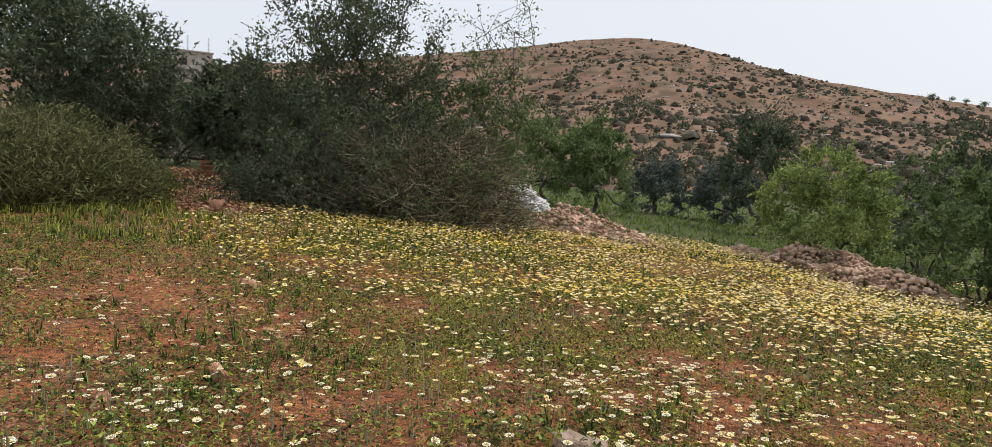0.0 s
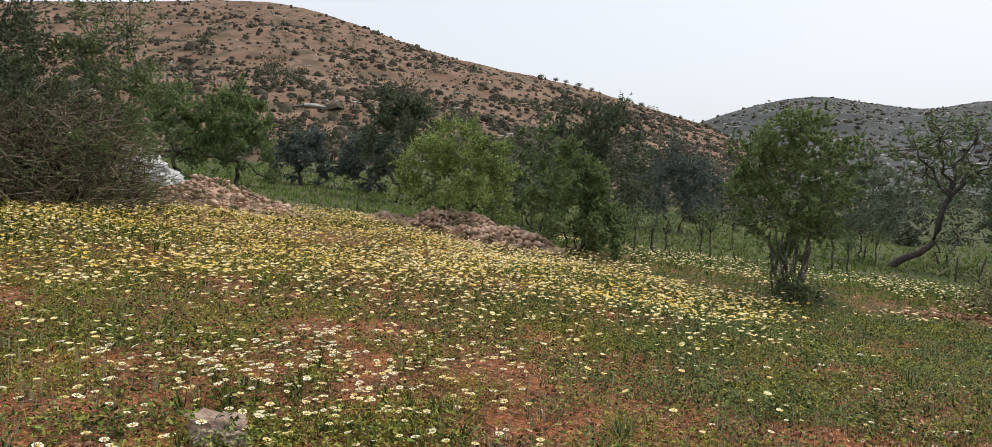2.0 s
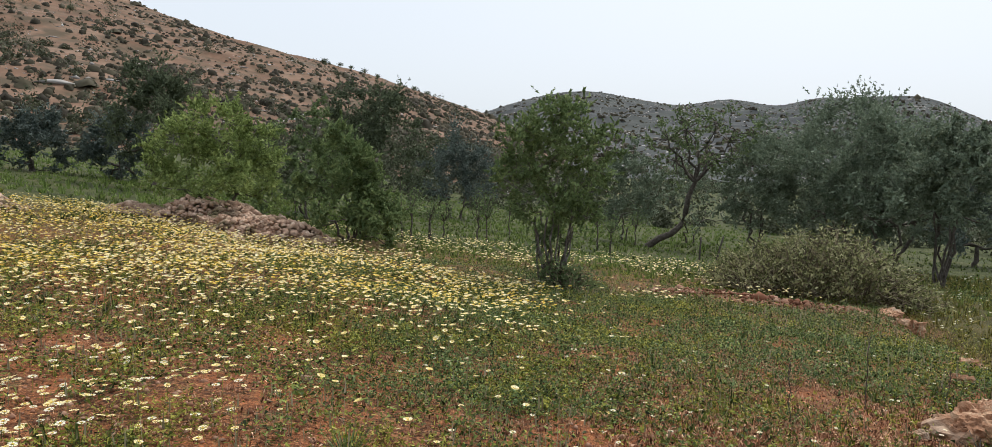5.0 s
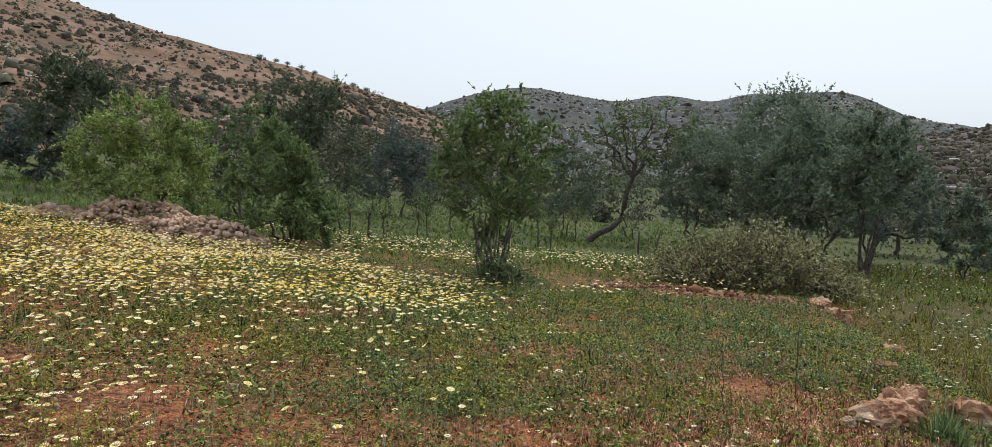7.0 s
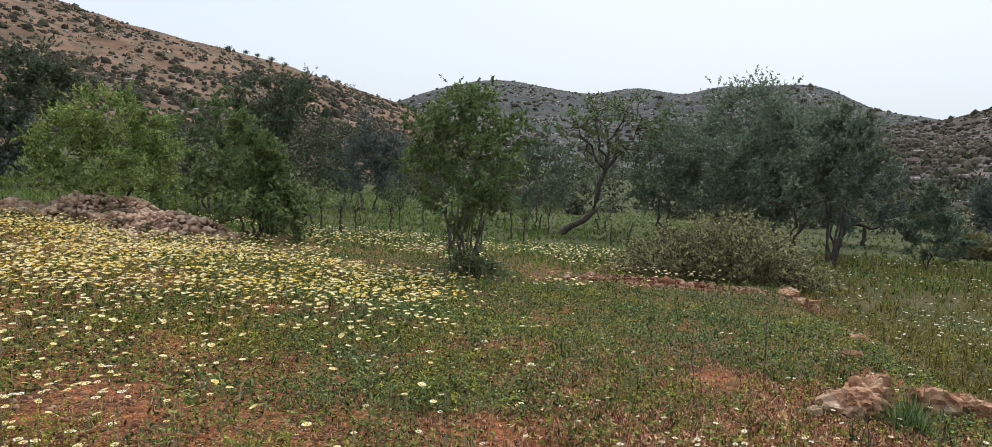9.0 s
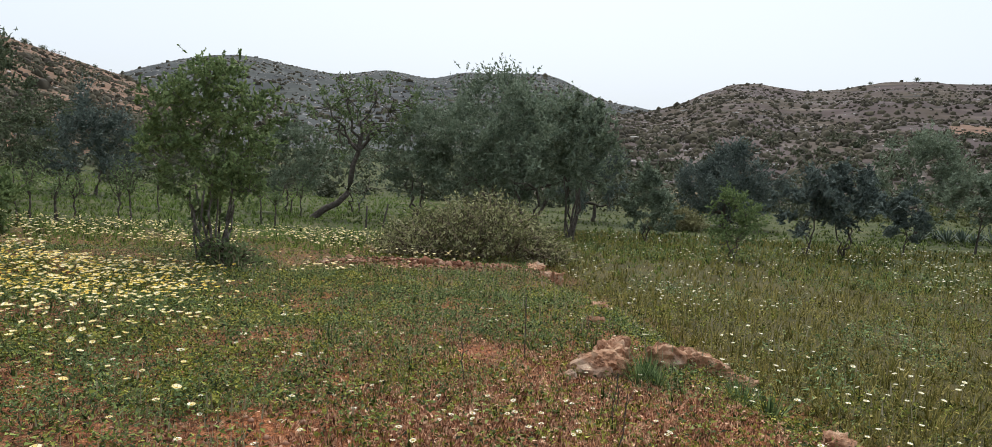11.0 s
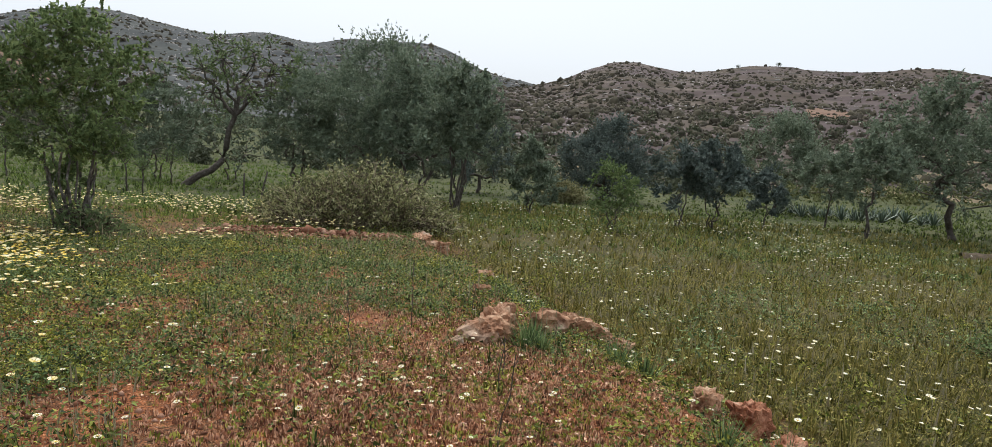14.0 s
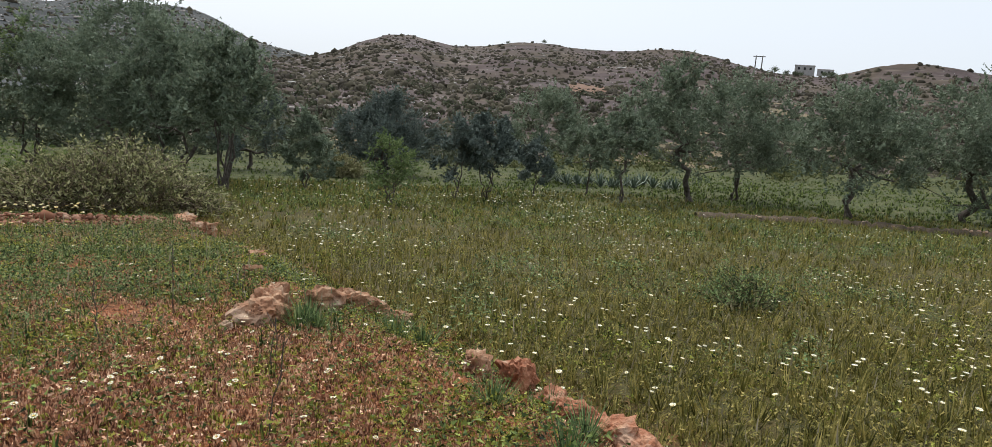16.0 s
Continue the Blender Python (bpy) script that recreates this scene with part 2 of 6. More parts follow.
def grown_over(mat, inner, outer, colours):
    """Away from the bare slope the soil is hidden by short growth."""
    n, l = mat.node_tree.nodes, mat.node_tree.links
    b = n["Principled BSDF"]
    was = b.inputs["Base Color"].links[0].from_socket
    geo = n.new("ShaderNodeNewGeometry")
    ln = n.new("ShaderNodeVectorMath")
    ln.operation = "LENGTH"
    l.new(geo.outputs["Position"], ln.inputs[0])
    nz = n.new("ShaderNodeTexNoise")
    nz.inputs["Scale"].default_value, nz.inputs["Detail"].default_value = 0.8, 8
    l.new(geo.outputs["Position"], nz.inputs["Vector"])
    ramp = n.new("ShaderNodeValToRGB")
    for k, c in enumerate(colours):
        if k > 1:
            ramp.color_ramp.elements.new(0.5)
    for k, c in enumerate(colours):
        ramp.color_ramp.elements[k].position = 0.3 + 0.4 * k / (len(colours) - 1)
        ramp.color_ramp.elements[k].color = (*c, 1)
    l.new(nz.outputs["Fac"], ramp.inputs[0])
    mr = n.new("ShaderNodeMapRange")
    mr.inputs[1].default_value, mr.inputs[2].default_value = inner, outer
    l.new(ln.outputs["Value"], mr.inputs[0])
    dot = n.new("ShaderNodeVectorMath")
    dot.operation = "DOT_PRODUCT"
    dot.inputs[1].default_value = (1.0, -0.27, 0.0)
    l.new(geo.outputs["Position"], dot.inputs[0])
    below = n.new("ShaderNodeMapRange")
    below.inputs[1].default_value, below.inputs[2].default_value, below.inputs[4].default_value = 3.1, 3.9, 0.85
    l.new(dot.outputs["Value"], below.inputs[0])
    both = n.new("ShaderNodeMath")
    both.operation = "MAXIMUM"
    l.new(mr.outputs[0], both.inputs[0])
    l.new(below.outputs[0], both.inputs[1])
    mx = n.new("ShaderNodeMixRGB")
    l.new(both.outputs[0], mx.inputs[0])
    l.new(was, mx.inputs[1])
    l.new(ramp.outputs[0], mx.inputs[2])
    l.new(mx.outputs[0], b.inputs["Base Color"])


grown_over(M_SOIL, 11, 22, [(0.034, 0.042, 0.012), (0.062, 0.074, 0.022), (0.1, 0.095, 0.036)])
M_GREEN_LEAF = material("fresh_leaf", [(0.097, 0.131, 0.043), (0.231, 0.298, 0.097), (0.450, 0.522, 0.207)], 1.2, 3, 0.8, spec=0.1, island=0.45, through_light=0.36)
M_YOUNG_LEAF = material("almond_leaf", [(0.079, 0.115, 0.047), (0.158, 0.216, 0.087), (0.288, 0.353, 0.158)], 1.0, 3, 0.8, spec=0.1, island=0.45, through_light=0.34)
M_MID_LEAF = material("mid_leaf", [(0.083, 0.117, 0.053), (0.159, 0.209, 0.092), (0.259, 0.309, 0.151)], 1.0, 3, 0.8, spec=0.1, island=0.45, through_light=0.32)
# extra blue and paleness here stand in for haze before the trees
M_OLIVE_LEAF = material("olive_leaf", [(0.110, 0.142, 0.098), (0.185, 0.227, 0.155), (0.303, 0.348, 0.253)], 1.0, 3, 0.8, spec=0.1, island=0.45, through_light=0.3)
M_BLUE_LEAF = material("dark_olive_leaf", [(0.066, 0.089, 0.079), (0.118, 0.147, 0.129), (0.211, 0.244, 0.211)], 1.0, 3, 0.8, spec=0.1, island=0.45, through_light=0.24)
M_CAROB_LEAF = material("carob_leaf", [(0.053, 0.067, 0.041), (0.103, 0.127, 0.076), (0.188, 0.216, 0.127)], 1.0, 3, 0.8, spec=0.1, island=0.45, through_light=0.26)
M_PALE_BARK = material("pale_grey_bark", [(0.05, 0.042, 0.035), (0.12, 0.105, 0.09), (0.30, 0.275, 0.25)], 9, 8, 0.95, 0.9, 40)
M_BARK = material("bark", [(0.0455, 0.0364, 0.0286), (0.091, 0.0754, 0.0624), (0.169, 0.1495, 0.13)], 9, 8, 0.95, 0.9, 40)
M_TWIG = material("dry_twig", [(0.065, 0.0515, 0.0346), (0.1625, 0.131, 0.0889), (0.338, 0.2808, 0.1976)], 2.5, 5, 0.9, island=0.7)
M_TWIG_GREEN = material("green_twig", [(0.0504, 0.0541, 0.0224), (0.112, 0.1123, 0.0469), (0.224, 0.208, 0.102)], 2.5, 5, 0.9, island=0.7)
M_GRASS = material("wild_grass", [(0.040, 0.042, 0.008), (0.177, 0.163, 0.034), (0.466, 0.378, 0.123)], 3.0, 5, 0.7, island=0.5, through_light=0.1)
M_WHEAT = material("green_wheat", [(0.072, 0.115, 0.0242), (0.15, 0.2185, 0.0495), (0.252, 0.322, 0.099)], 0.5, 4, 0.7, island=0.5, through_light=0.3)
# weed ramps run dark to bright to stand in for shade between leaves
M_WEED = material("weed", [(0.014, 0.021, 0.004), (0.12, 0.145, 0.02), (0.44, 0.45, 0.085)], 4.5, 5, 0.75, island=0.55, through_light=0.1)
M_DARK_WEED = material("dark_weed", [(0.011, 0.019, 0.005), (0.082, 0.122, 0.026), (0.28, 0.34, 0.085)], 4.5, 5, 0.75, island=0.55, through_light=0.1)
M_CREAM = material("cream_yellow_petal", [(0.8, 0.62, 0.22), (0.87, 0.74, 0.38), (0.9, 0.83, 0.56)], 2.0, 2, 0.6, island=0.8, through_light=0.1)
M_PALE_LEAF = material("pale_dry_leaf", [(0.13, 0.13, 0.055), (0.22, 0.215, 0.10), (0.33, 0.31, 0.17)], 1.2, 5, 0.8, island=0.6, through_light=0.3)
M_BUSH_LEAF = material("pale_green_leaf", [(0.06, 0.068, 0.025), (0.23, 0.24, 0.1), (0.48, 0.47, 0.26)], 1.2, 5, 0.8, island=0.6, through_light=0.3)
M_BROOM_LEAF = material("broom_leaf", [(0.056, 0.066, 0.024), (0.123, 0.134, 0.053), (0.242, 0.242, 0.111)], 1.2, 5, 0.85, island=0.5, through_light=0.2, spec=0.1)
M_BANK = material("bank_earth", [(0.0425, 0.0323, 0.0204), (0.085, 0.0638, 0.0408), (0.1445, 0.1062, 0.0723)], 4.0, 10, 0.95, 0.9, 20)
M_SPIKE = material("seed_spike", [(0.22, 0.19, 0.11), (0.33, 0.29, 0.18), (0.44, 0.39, 0.27)], 1.2, 4, 0.85, island=0.6, through_light=0.2)
M_CLOD = material("soil_clod", [(0.11, 0.045, 0.024), (0.26, 0.115, 0.066), (0.42, 0.26, 0.18)], 2.0, 6, 0.95, island=0.7)
# these three weeds have the same shade painted into their ramps
M_RED_WEED = material("reddish_weed", [(0.073, 0.029, 0.016), (0.428, 0.206, 0.122), (1.004, 0.684, 0.456)], 4.0, 5, 0.8, island=0.55, through_light=0.1)
M_GREY_WEED = material("grey_green_weed", [(0.031, 0.055, 0.021), (0.121, 0.187, 0.066), (0.330, 0.407, 0.171)], 4.5, 5, 0.8, island=0.55, through_light=0.1)
M_YELLOW_WEED = material("yellow_green_weed", [(0.055, 0.064, 0.009), (0.259, 0.264, 0.040), (0.616, 0.572, 0.143)], 4.5, 5, 0.8, island=0.55, through_light=0.25)
M_PETAL = material("cream_petal", [(0.74, 0.68, 0.44), (0.82, 0.78, 0.58), (0.86, 0.84, 0.7)], 2.0, 2, 0.6, island=0.8, through_light=0.1)
M_PETAL_GOLD = material("yellow_petal", [(0.72, 0.48, 0.05), (0.84, 0.62, 0.1), (0.9, 0.75, 0.25)], 2.0, 2, 0.6, island=0.8, through_light=0.1)
M_DISC = material("flower_disc", [(0.5, 0.33, 0.03), (0.64, 0.46, 0.06)], 5, 2, 0.8, island=0.8)
M_ROCK = material("pale_limestone", [(0.22, 0.17, 0.13), (0.36, 0.29, 0.23), (0.50, 0.43, 0.36)], 3.5, 10, 0.95, 1.0, 18, second=((0.30, 0.13, 0.07), 1.6, 0.5, 0.75))
M_RED_ROCK = material("soil_stained_rock", [(0.11, 0.048, 0.026), (0.37, 0.195, 0.112), (0.62, 0.44, 0.29)], 7.0, 10, 0.95, 1.0, 22, second=((0.5, 0.39, 0.29), 3.2, 0.55, 0.72))
M_CLAY_ROCK = material("red_clay_rock", [(0.1, 0.036, 0.019), (0.33, 0.135, 0.072), (0.52, 0.29, 0.18)], 9.0, 10, 0.95, 1.0, 30, second=((0.5, 0.37, 0.27), 4.0, 0.58, 0.75))
M_PILE = material("pile_stone", [(0.251, 0.152, 0.100), (0.490, 0.324, 0.232), (0.714, 0.556, 0.426)], 5.0, 8, 0.95, 0.9, 30, second=((0.16, 0.13, 0.07), 2.0, 0.5, 0.65))
M_WHITE_STONE = material("white_stand_in", [(0.4, 0.395, 0.385), (0.52, 0.515, 0.505), (0.62, 0.615, 0.61)], 2.5, 6, 0.95, 0.6, 30, island=0.6)
M_HILL_RED = material("hill_earth", [(0.125, 0.071, 0.046), (0.198, 0.116, 0.075), (0.274, 0.184, 0.130)], 0.09, 12, 1.0, 0.8, 0.8, second=((0.105, 0.078, 0.05), 0.16, 0.46, 0.64))
# the next two hill colours carry a blue cast painted for distance haze
M_HILL_GREY_HAZE = material("hazed_grey_hill", [(0.045, 0.049, 0.050), (0.062, 0.067, 0.069), (0.089, 0.093, 0.096)], 0.05, 12, 1.0, 0.8, 0.5, second=((0.075, 0.082, 0.076), 0.02, 0.42, 0.62))
M_HILL_BROWN_HAZE = material("hazed_brown_hill", [(0.058, 0.042, 0.041), (0.089, 0.066, 0.063), (0.124, 0.098, 0.098)], 0.09, 12, 1.0, 0.8, 0.8, second=((0.085, 0.066, 0.048), 0.035, 0.42, 0.6))
M_SHRUB = material("hill_shrub", [(0.029, 0.024, 0.015), (0.046, 0.040, 0.024), (0.074, 0.064, 0.040)], 0.3, 4, 0.9, island=0.7)
M_SCRUB = material("scrub_leaf", [(0.04, 0.048, 0.026), (0.075, 0.085, 0.047), (0.12, 0.13, 0.078)], 0.4, 4, 0.7, island=0.6, through_light=0.15)
M_HILL_ROCK = material("hill_rock", [(0.210, 0.190, 0.167), (0.325, 0.297, 0.274), (0.440, 0.419, 0.395)], 0.6, 6, 0.95, island=0.6)
M_CONCRETE = material("raw_concrete", [(0.26, 0.23, 0.20), (0.34, 0.305, 0.27), (0.42, 0.385, 0.35)], 0.8, 8, 0.95, 0.4, 6)
M_WALL_WHITE = material("weathered_white_wall", [(0.2869, 0.2741, 0.255), (0.3506, 0.3379, 0.3187), (0.408, 0.3952, 0.3825)], 0.5, 8, 0.9, 0.3, 5)
M_DARK = material("dark_opening", [(0.015, 0.015, 0.017), (0.03, 0.03, 0.032)], 2, 3, 0.6)
M_STEEL = material("rusty_steel", [(0.05, 0.04, 0.035), (0.09, 0.07, 0.06)], 6, 4, 0.7)
M_BRICK = material("red_brick", [(0.28, 0.11, 0.06), (0.38, 0.17, 0.10), (0.45, 0.24, 0.16)], 6, 8, 0.95, 0.6, 30)
M_AGAVE = material("agave_leaf", [(0.077, 0.107, 0.076), (0.133, 0.171, 0.129), (0.210, 0.251, 0.191)], 1.5, 4, 0.55, island=0.5)
M_POST = material("weathered_post", [(0.06, 0.05, 0.045), (0.11, 0.095, 0.08)], 12, 6, 0.95, 0.5, 40)

streaked(M_HILL_RED, (0.15, 0.11, 0.075), 0.56, 0.74)
streaked(M_HILL_BROWN_HAZE, (0.19, 0.155, 0.13), 0.56, 0.75)
streaked(M_HILL_BROWN_HAZE, (0.05, 0.046, 0.038), 0.56, 0.66, 1.7)
streaked(M_HILL_GREY_HAZE, (0.13, 0.128, 0.12), 0.56, 0.75)

# ---- the ground: one sheet out to the horizon ----
rad = np.concatenate([np.linspace(0.0, 1.0, 5)[:-1], np.geomspace(1.0, 60, 180), np.geomspace(66, 3000, 26)])
azs = np.radians(np.concatenate([np.arange(-105, 105, 1.0), np.arange(105, 255, 5)]))
RR, AA = np.meshgrid(rad, azs, indexing="ij")
gx, gy = RR * np.sin(AA), RR * np.cos(AA)
na = len(azs)
gv = np.stack([gx, gy, ground_z(gx, gy)], -1).reshape(-1, 3)
i, j = np.meshgrid(np.arange(1, len(rad) - 1), np.arange(na), indexing="ij")
jn = (j + 1) % na
gf = np.stack([i * na + j, i * na + jn, (i + 1) * na + jn, (i + 1) * na + j], -1).reshape(-1, 4)[:, ::-1]
inner = np.stack([np.zeros(na, int), na + (np.arange(na) + 1) % na, na + np.arange(na)], -1)[:, ::-1]
ground = new("ground", mesh_of("ground", gv, [gf, inner], [M_SOIL], smooth_faces=True))
tagged(ground, "red stony soil of a sloping wild meadow", "ground", kind="structure")


# ---- the hills ----
def ridge(humps, az):
    """The skyline of a hill: humps fitted to the ridge line the camera sees, each a bearing, a width and a height in
    degrees, added up.
    """
    return sum(h * np.exp(-(((az - a) / w) ** 2)) for a, w, h in humps)


def make_hill(name, humps, az0, az1, foot, crest, material_, label, rough=1.0, steps=110, power=1.25):
    """A hill that rises from its foot to a crest line and falls again behind it; returns its surface for planting."""
    def surface(az, s):
        az, s = np.asarray(az, float), np.asarray(s, float)
        far = crest * (1 + 0.10 * np.sin(az * 0.13 + 1))
        d = foot + (far - foot) * s
        top = far * np.tan(np.radians(ridge(humps, az))) + 1.5
        up = np.where(s <= 1, np.clip(s, 0, 1) ** power, 1 - (s - 1) ** 2 * 1.6)
        x, y = d * np.sin(np.radians(az)), d * np.cos(np.radians(az))
        low = -4.0
        z = low + (top - low) * up
        amp = rough * np.clip(4 * s * (1 - s), 0, 1) * (0.35 + s)
        z = z + amp * ((vnoise(x, y, 45, 2) - 0.5) * 5 + (vnoise(x, y, 15, 3) - 0.5) * 2.2) * crest / 350
        z = z + rough * (vnoise(x, y, 5, 4) - 0.5) * 0.7 * np.clip(s * 4, 0, 1)
        z = z + 0.9 * np.sin(z / 2.6 + 3 * vnoise(x, y, 60, 1)) * np.clip(s * 4, 0, 1) * np.clip(4 - 4 * s, 0, 1)
        return np.stack([x, y, z], -1)

    na_, ns = int((az1 - az0) / 0.35), steps
    a, s = np.meshgrid(np.linspace(az0, az1, na_), np.concatenate([np.linspace(0, 1, ns), np.linspace(1.05, 1.7, 8)]), indexing="ij")
    v = surface(a, s).reshape(-1, 3)
    k = s.shape[1]
    i, j = np.meshgrid(np.arange(na_ - 1), np.arange(k - 1), indexing="ij")
    f = np.stack([i * k + j, (i + 1) * k + j, (i + 1) * k + j + 1, i * k + j + 1], -1).reshape(-1, 4)
    hill = new(name, mesh_of(name, v, [f], [material_], smooth_faces=True))
    tagged(hill, label, "hill", kind="structure")
    return surface


SKYLINE_LEFT = [(-114, 5.6, 3.51), (-108.4, 5.6, 3.11), (-102.8, 5.6, 3.51), (-97.2, 5.6, 3.63), (-91.6, 5.6, 3.94), (-86, 5.6, 4.01), (-80.4, 5.6, 4.11), (-74.8, 5.6, 4.21), (-69.2, 5.6, 4.26), (-63.6, 5.6, 4.67), (-58, 5.6, 4.95), (-52.4, 5.6, 5.41), (-46.8, 5.6, 5.76), (-41.2, 5.6, 6.19), (-35.6, 5.6, 6.59), (-30, 5.6, 5.58), (-24.4, 5.6, 4.56), (-18.8, 5.6, 3.90), (-13.2, 5.6, 3.52), (-7.6, 5.6, 2.23), (-2, 5.6, 1.86), (3.6, 5.6, -0.95), (9.2, 5.6, -1.15)]
SKYLINE_FAR = [(-15, 2.31, 1.23), (-12.8, 2.31, 1.09), (-10.6, 2.31, 1.21), (-8.4, 2.31, 1.34), (-6.2, 2.31, 1.44), (-4, 2.31, 1.82), (-1.8, 2.31, 2.26), (0.4, 2.31, 2.59), (2.6, 2.31, 2.83), (4.8, 2.31, 2.84), (7, 2.31, 2.52), (9.2, 2.31, 2.40), (11.4, 2.31, 2.13), (13.6, 2.31, 2.70), (15.8, 2.31, 2.53), (18, 2.31, 2.06), (20.2, 2.31, 2.84), (22.4, 2.31, 2.50), (24.6, 2.31, 2.68), (26.8, 2.31, 2.80), (29, 2.31, 2.26), (31.2, 2.31, 1.45), (33.4, 2.31, 1.62), (35.6, 2.31, 1.11), (37.8, 2.31, 1.34), (40, 2.31, 0.96), (42.2, 2.31, 0.94), (44.4, 2.31, 0.67), (46.6, 2.31, 0.52)]
SKYLINE_RIGHT = [(22, 2.94, 0.12), (24.8, 2.94, 0.34), (27.6, 2.94, 0.67), (30.4, 2.94, 0.96), (33.2, 2.94, 1.12), (36, 2.94, 1.35), (38.8, 2.94, 2.12), (41.6, 2.94, 2.80), (44.4, 2.94, 2.15), (47.2, 2.94, 2.13), (50, 2.94, 2.62), (52.8, 2.94, 2.67), (55.6, 2.94, 2.38), (58.4, 2.94, 2.46), (61.2, 2.94, 2.73), (64, 2.94, 2.70), (66.8, 2.94, 2.22), (69.6, 2.94, 1.97), (72.4, 2.94, 1.97), (75.2, 2.94, 1.91), (78, 2.94, 1.85), (80.8, 2.94, 1.80), (83.6, 2.94, 1.79), (86.4, 2.94, 1.75), (89.2, 2.94, 1.69), (92, 2.94, 1.73), (94.8, 2.94, 1.69), (97.6, 2.94, 1.62), (100.4, 2.94, 1.75), (103.2, 2.94, 1.67), (106, 2.94, 1.41), (108.8, 2.94, 1.99), (111.6, 2.94, 1.52)]
SKYLINE_BACK = [(66, 4, 1.31), (70, 4, 1.66), (74, 4, 2.14), (78, 4, 3.09), (82, 4, 2.34), (86, 4, 2.23), (90, 4, 2.00), (94, 4, 1.95), (98, 4, 1.81), (102, 4, 1.77), (106, 4, 1.69)]
hill_left = make_hill("hill_west", SKYLINE_LEFT, -118, 7, 62, 360, M_HILL_RED, "dry reddish hillside dotted with dark shrubs and pale rocks")
hill_far = make_hill("hill_north", SKYLINE_FAR, -18, 46, 230, 800, M_HILL_GREY_HAZE, "distant grey-green rocky hill ridge")
hill_right = make_hill("hill_east", SKYLINE_RIGHT, 22, 112, 66, 340, M_HILL_BROWN_HAZE, "brown rocky hillside with dark shrubs")
hill_back = make_hill("hill_far_east", SKYLINE_BACK, 66, 104, 380, 620, M_HILL_BROWN_HAZE, "distant low brown hill behind the farmhouse")

M_STRAW = material("dry_straw", [(0.098, 0.073, 0.041), (0.164, 0.126, 0.073), (0.231, 0.185, 0.115)], 0.5, 10, 0.95, 0.6, 3, second=((0.11, 0.1, 0.055), 0.15, 0.5, 0.7))
M_RAW_EARTH = material("raw_red_earth", [(0.122, 0.068, 0.045), (0.180, 0.108, 0.072), (0.223, 0.144, 0.101)], 0.4, 10, 0.95, 0.6, 3)


def hill_patch(name, surface, a0, a1, s0, s1, mat, label, seed):
    """A field or scar that lies on a hillside, with ragged borders."""
    r = np.random.default_rng(seed)
    n, m = 40, 14
    a, t = np.meshgrid(np.linspace(0, 1, n), np.linspace(0, 1, m), indexing="ij")
    edge = 0.75 + 0.25 * vnoise(a * 9 + seed, t * 4, 1.0, 3) - 0.35 * (2 * a - 1) ** 4
    p = surface(a0 + (a1 - a0) * a, s0 + (s1 - s0) * (0.5 + (t - 0.5) * edge))
    p[..., 2] += 0.12
    i, j = np.meshgrid(np.arange(n - 1), np.arange(m - 1), indexing="ij")
    f = np.stack([i * m + j, (i + 1) * m + j, (i + 1) * m + j + 1, i * m + j + 1], -1).reshape(-1, 4)
    tagged(new(name, mesh_of(name, p.reshape(-1, 3), [f], [mat], smooth_faces=True)), label, "field", kind="structure")


for k, (a0, a1, s0, s1) in enumerate(((56, 74, 0.03, 0.055), (57, 70, 0.07, 0.10), (62, 80, 0.13, 0.17), (66, 79, 0.3, 0.34), (68, 84, 0.42, 0.45))):
    hill_patch("field_terrace", hill_right, a0, a1, s0, s1, M_STRAW, "dry straw-coloured terraced field on a hillside", 40 + k)
hill_patch("earth_scar", hill_right, 54.5, 57.5, 0.3, 0.42, M_RAW_EARTH, "bare reddish earth patch on a hillside", 50)
hill_patch("earth_scar", hill_right, 36.2, 39.5, 0.0, 0.06, M_STRAW, "pale bare earth at the foot of a hill", 51)


def hull_faces(points):
    bm = bmesh.new()
    for p in points:
        bm.verts.new(p)
    bm.verts.ensure_lookup_table()
    bm.verts.index_update()
    bmesh.ops.convex_hull(bm, input=bm.verts[:])
    f = [[v.index for v in face.verts] for face in bm.faces if len(face.verts) == 3]
    bm.free()
    return np.array(f)


STONE_P = []
for sd in (3, 5, 8, 13, 21, 34):
    q_ = np.random.default_rng(sd).normal(0, 1, (11, 3))
    q_ = q_ / np.linalg.norm(q_, axis=1)[:, None] * np.random.default_rng(sd + 1).uniform(0.35, 0.62, (11, 1)) * [1.15, 0.9, 0.62]
    STONE_P.append(q_)
STONE_F = [hull_faces([tuple(c) for c in p]) for p in STONE_P]


def scatter_on_hill(surface, n, az0, az1, size, template, faces, seed, keep, flat=0.8, sink=0.1, smin=0.02, smax=1.0):
    r = np.random.default_rng(seed)
    az, s = r.uniform(az0, az1, n), r.uniform(smin, smax, n) ** 0.8
    p = surface(az, s)
    ok = r.random(n) < keep(p[:, 0], p[:, 1], s)
    p, m = p[ok], int(ok.sum())
    sz = size * r.lognormal(0, 0.4, m)
    sc = np.stack([sz * r.uniform(0.75, 1.3, m), sz * r.uniform(0.75, 1.3, m), sz * flat * r.uniform(0.7, 1.25, m)], -1)
    p[:, 2] -= sink * sz
    v = spread(template, p, sc, r.uniform(0, 6.28, m))
    v += r.normal(0, 0.13, v.shape) * np.repeat(sz, len(template))[:, None]
    return v, repeat_faces(faces, len(template), m)


def stuff(name, v, faces, mats, label, category, index=None):
    return tagged(new(name, mesh_of(name, v, faces, mats, index)), label, category, kind="stuff")


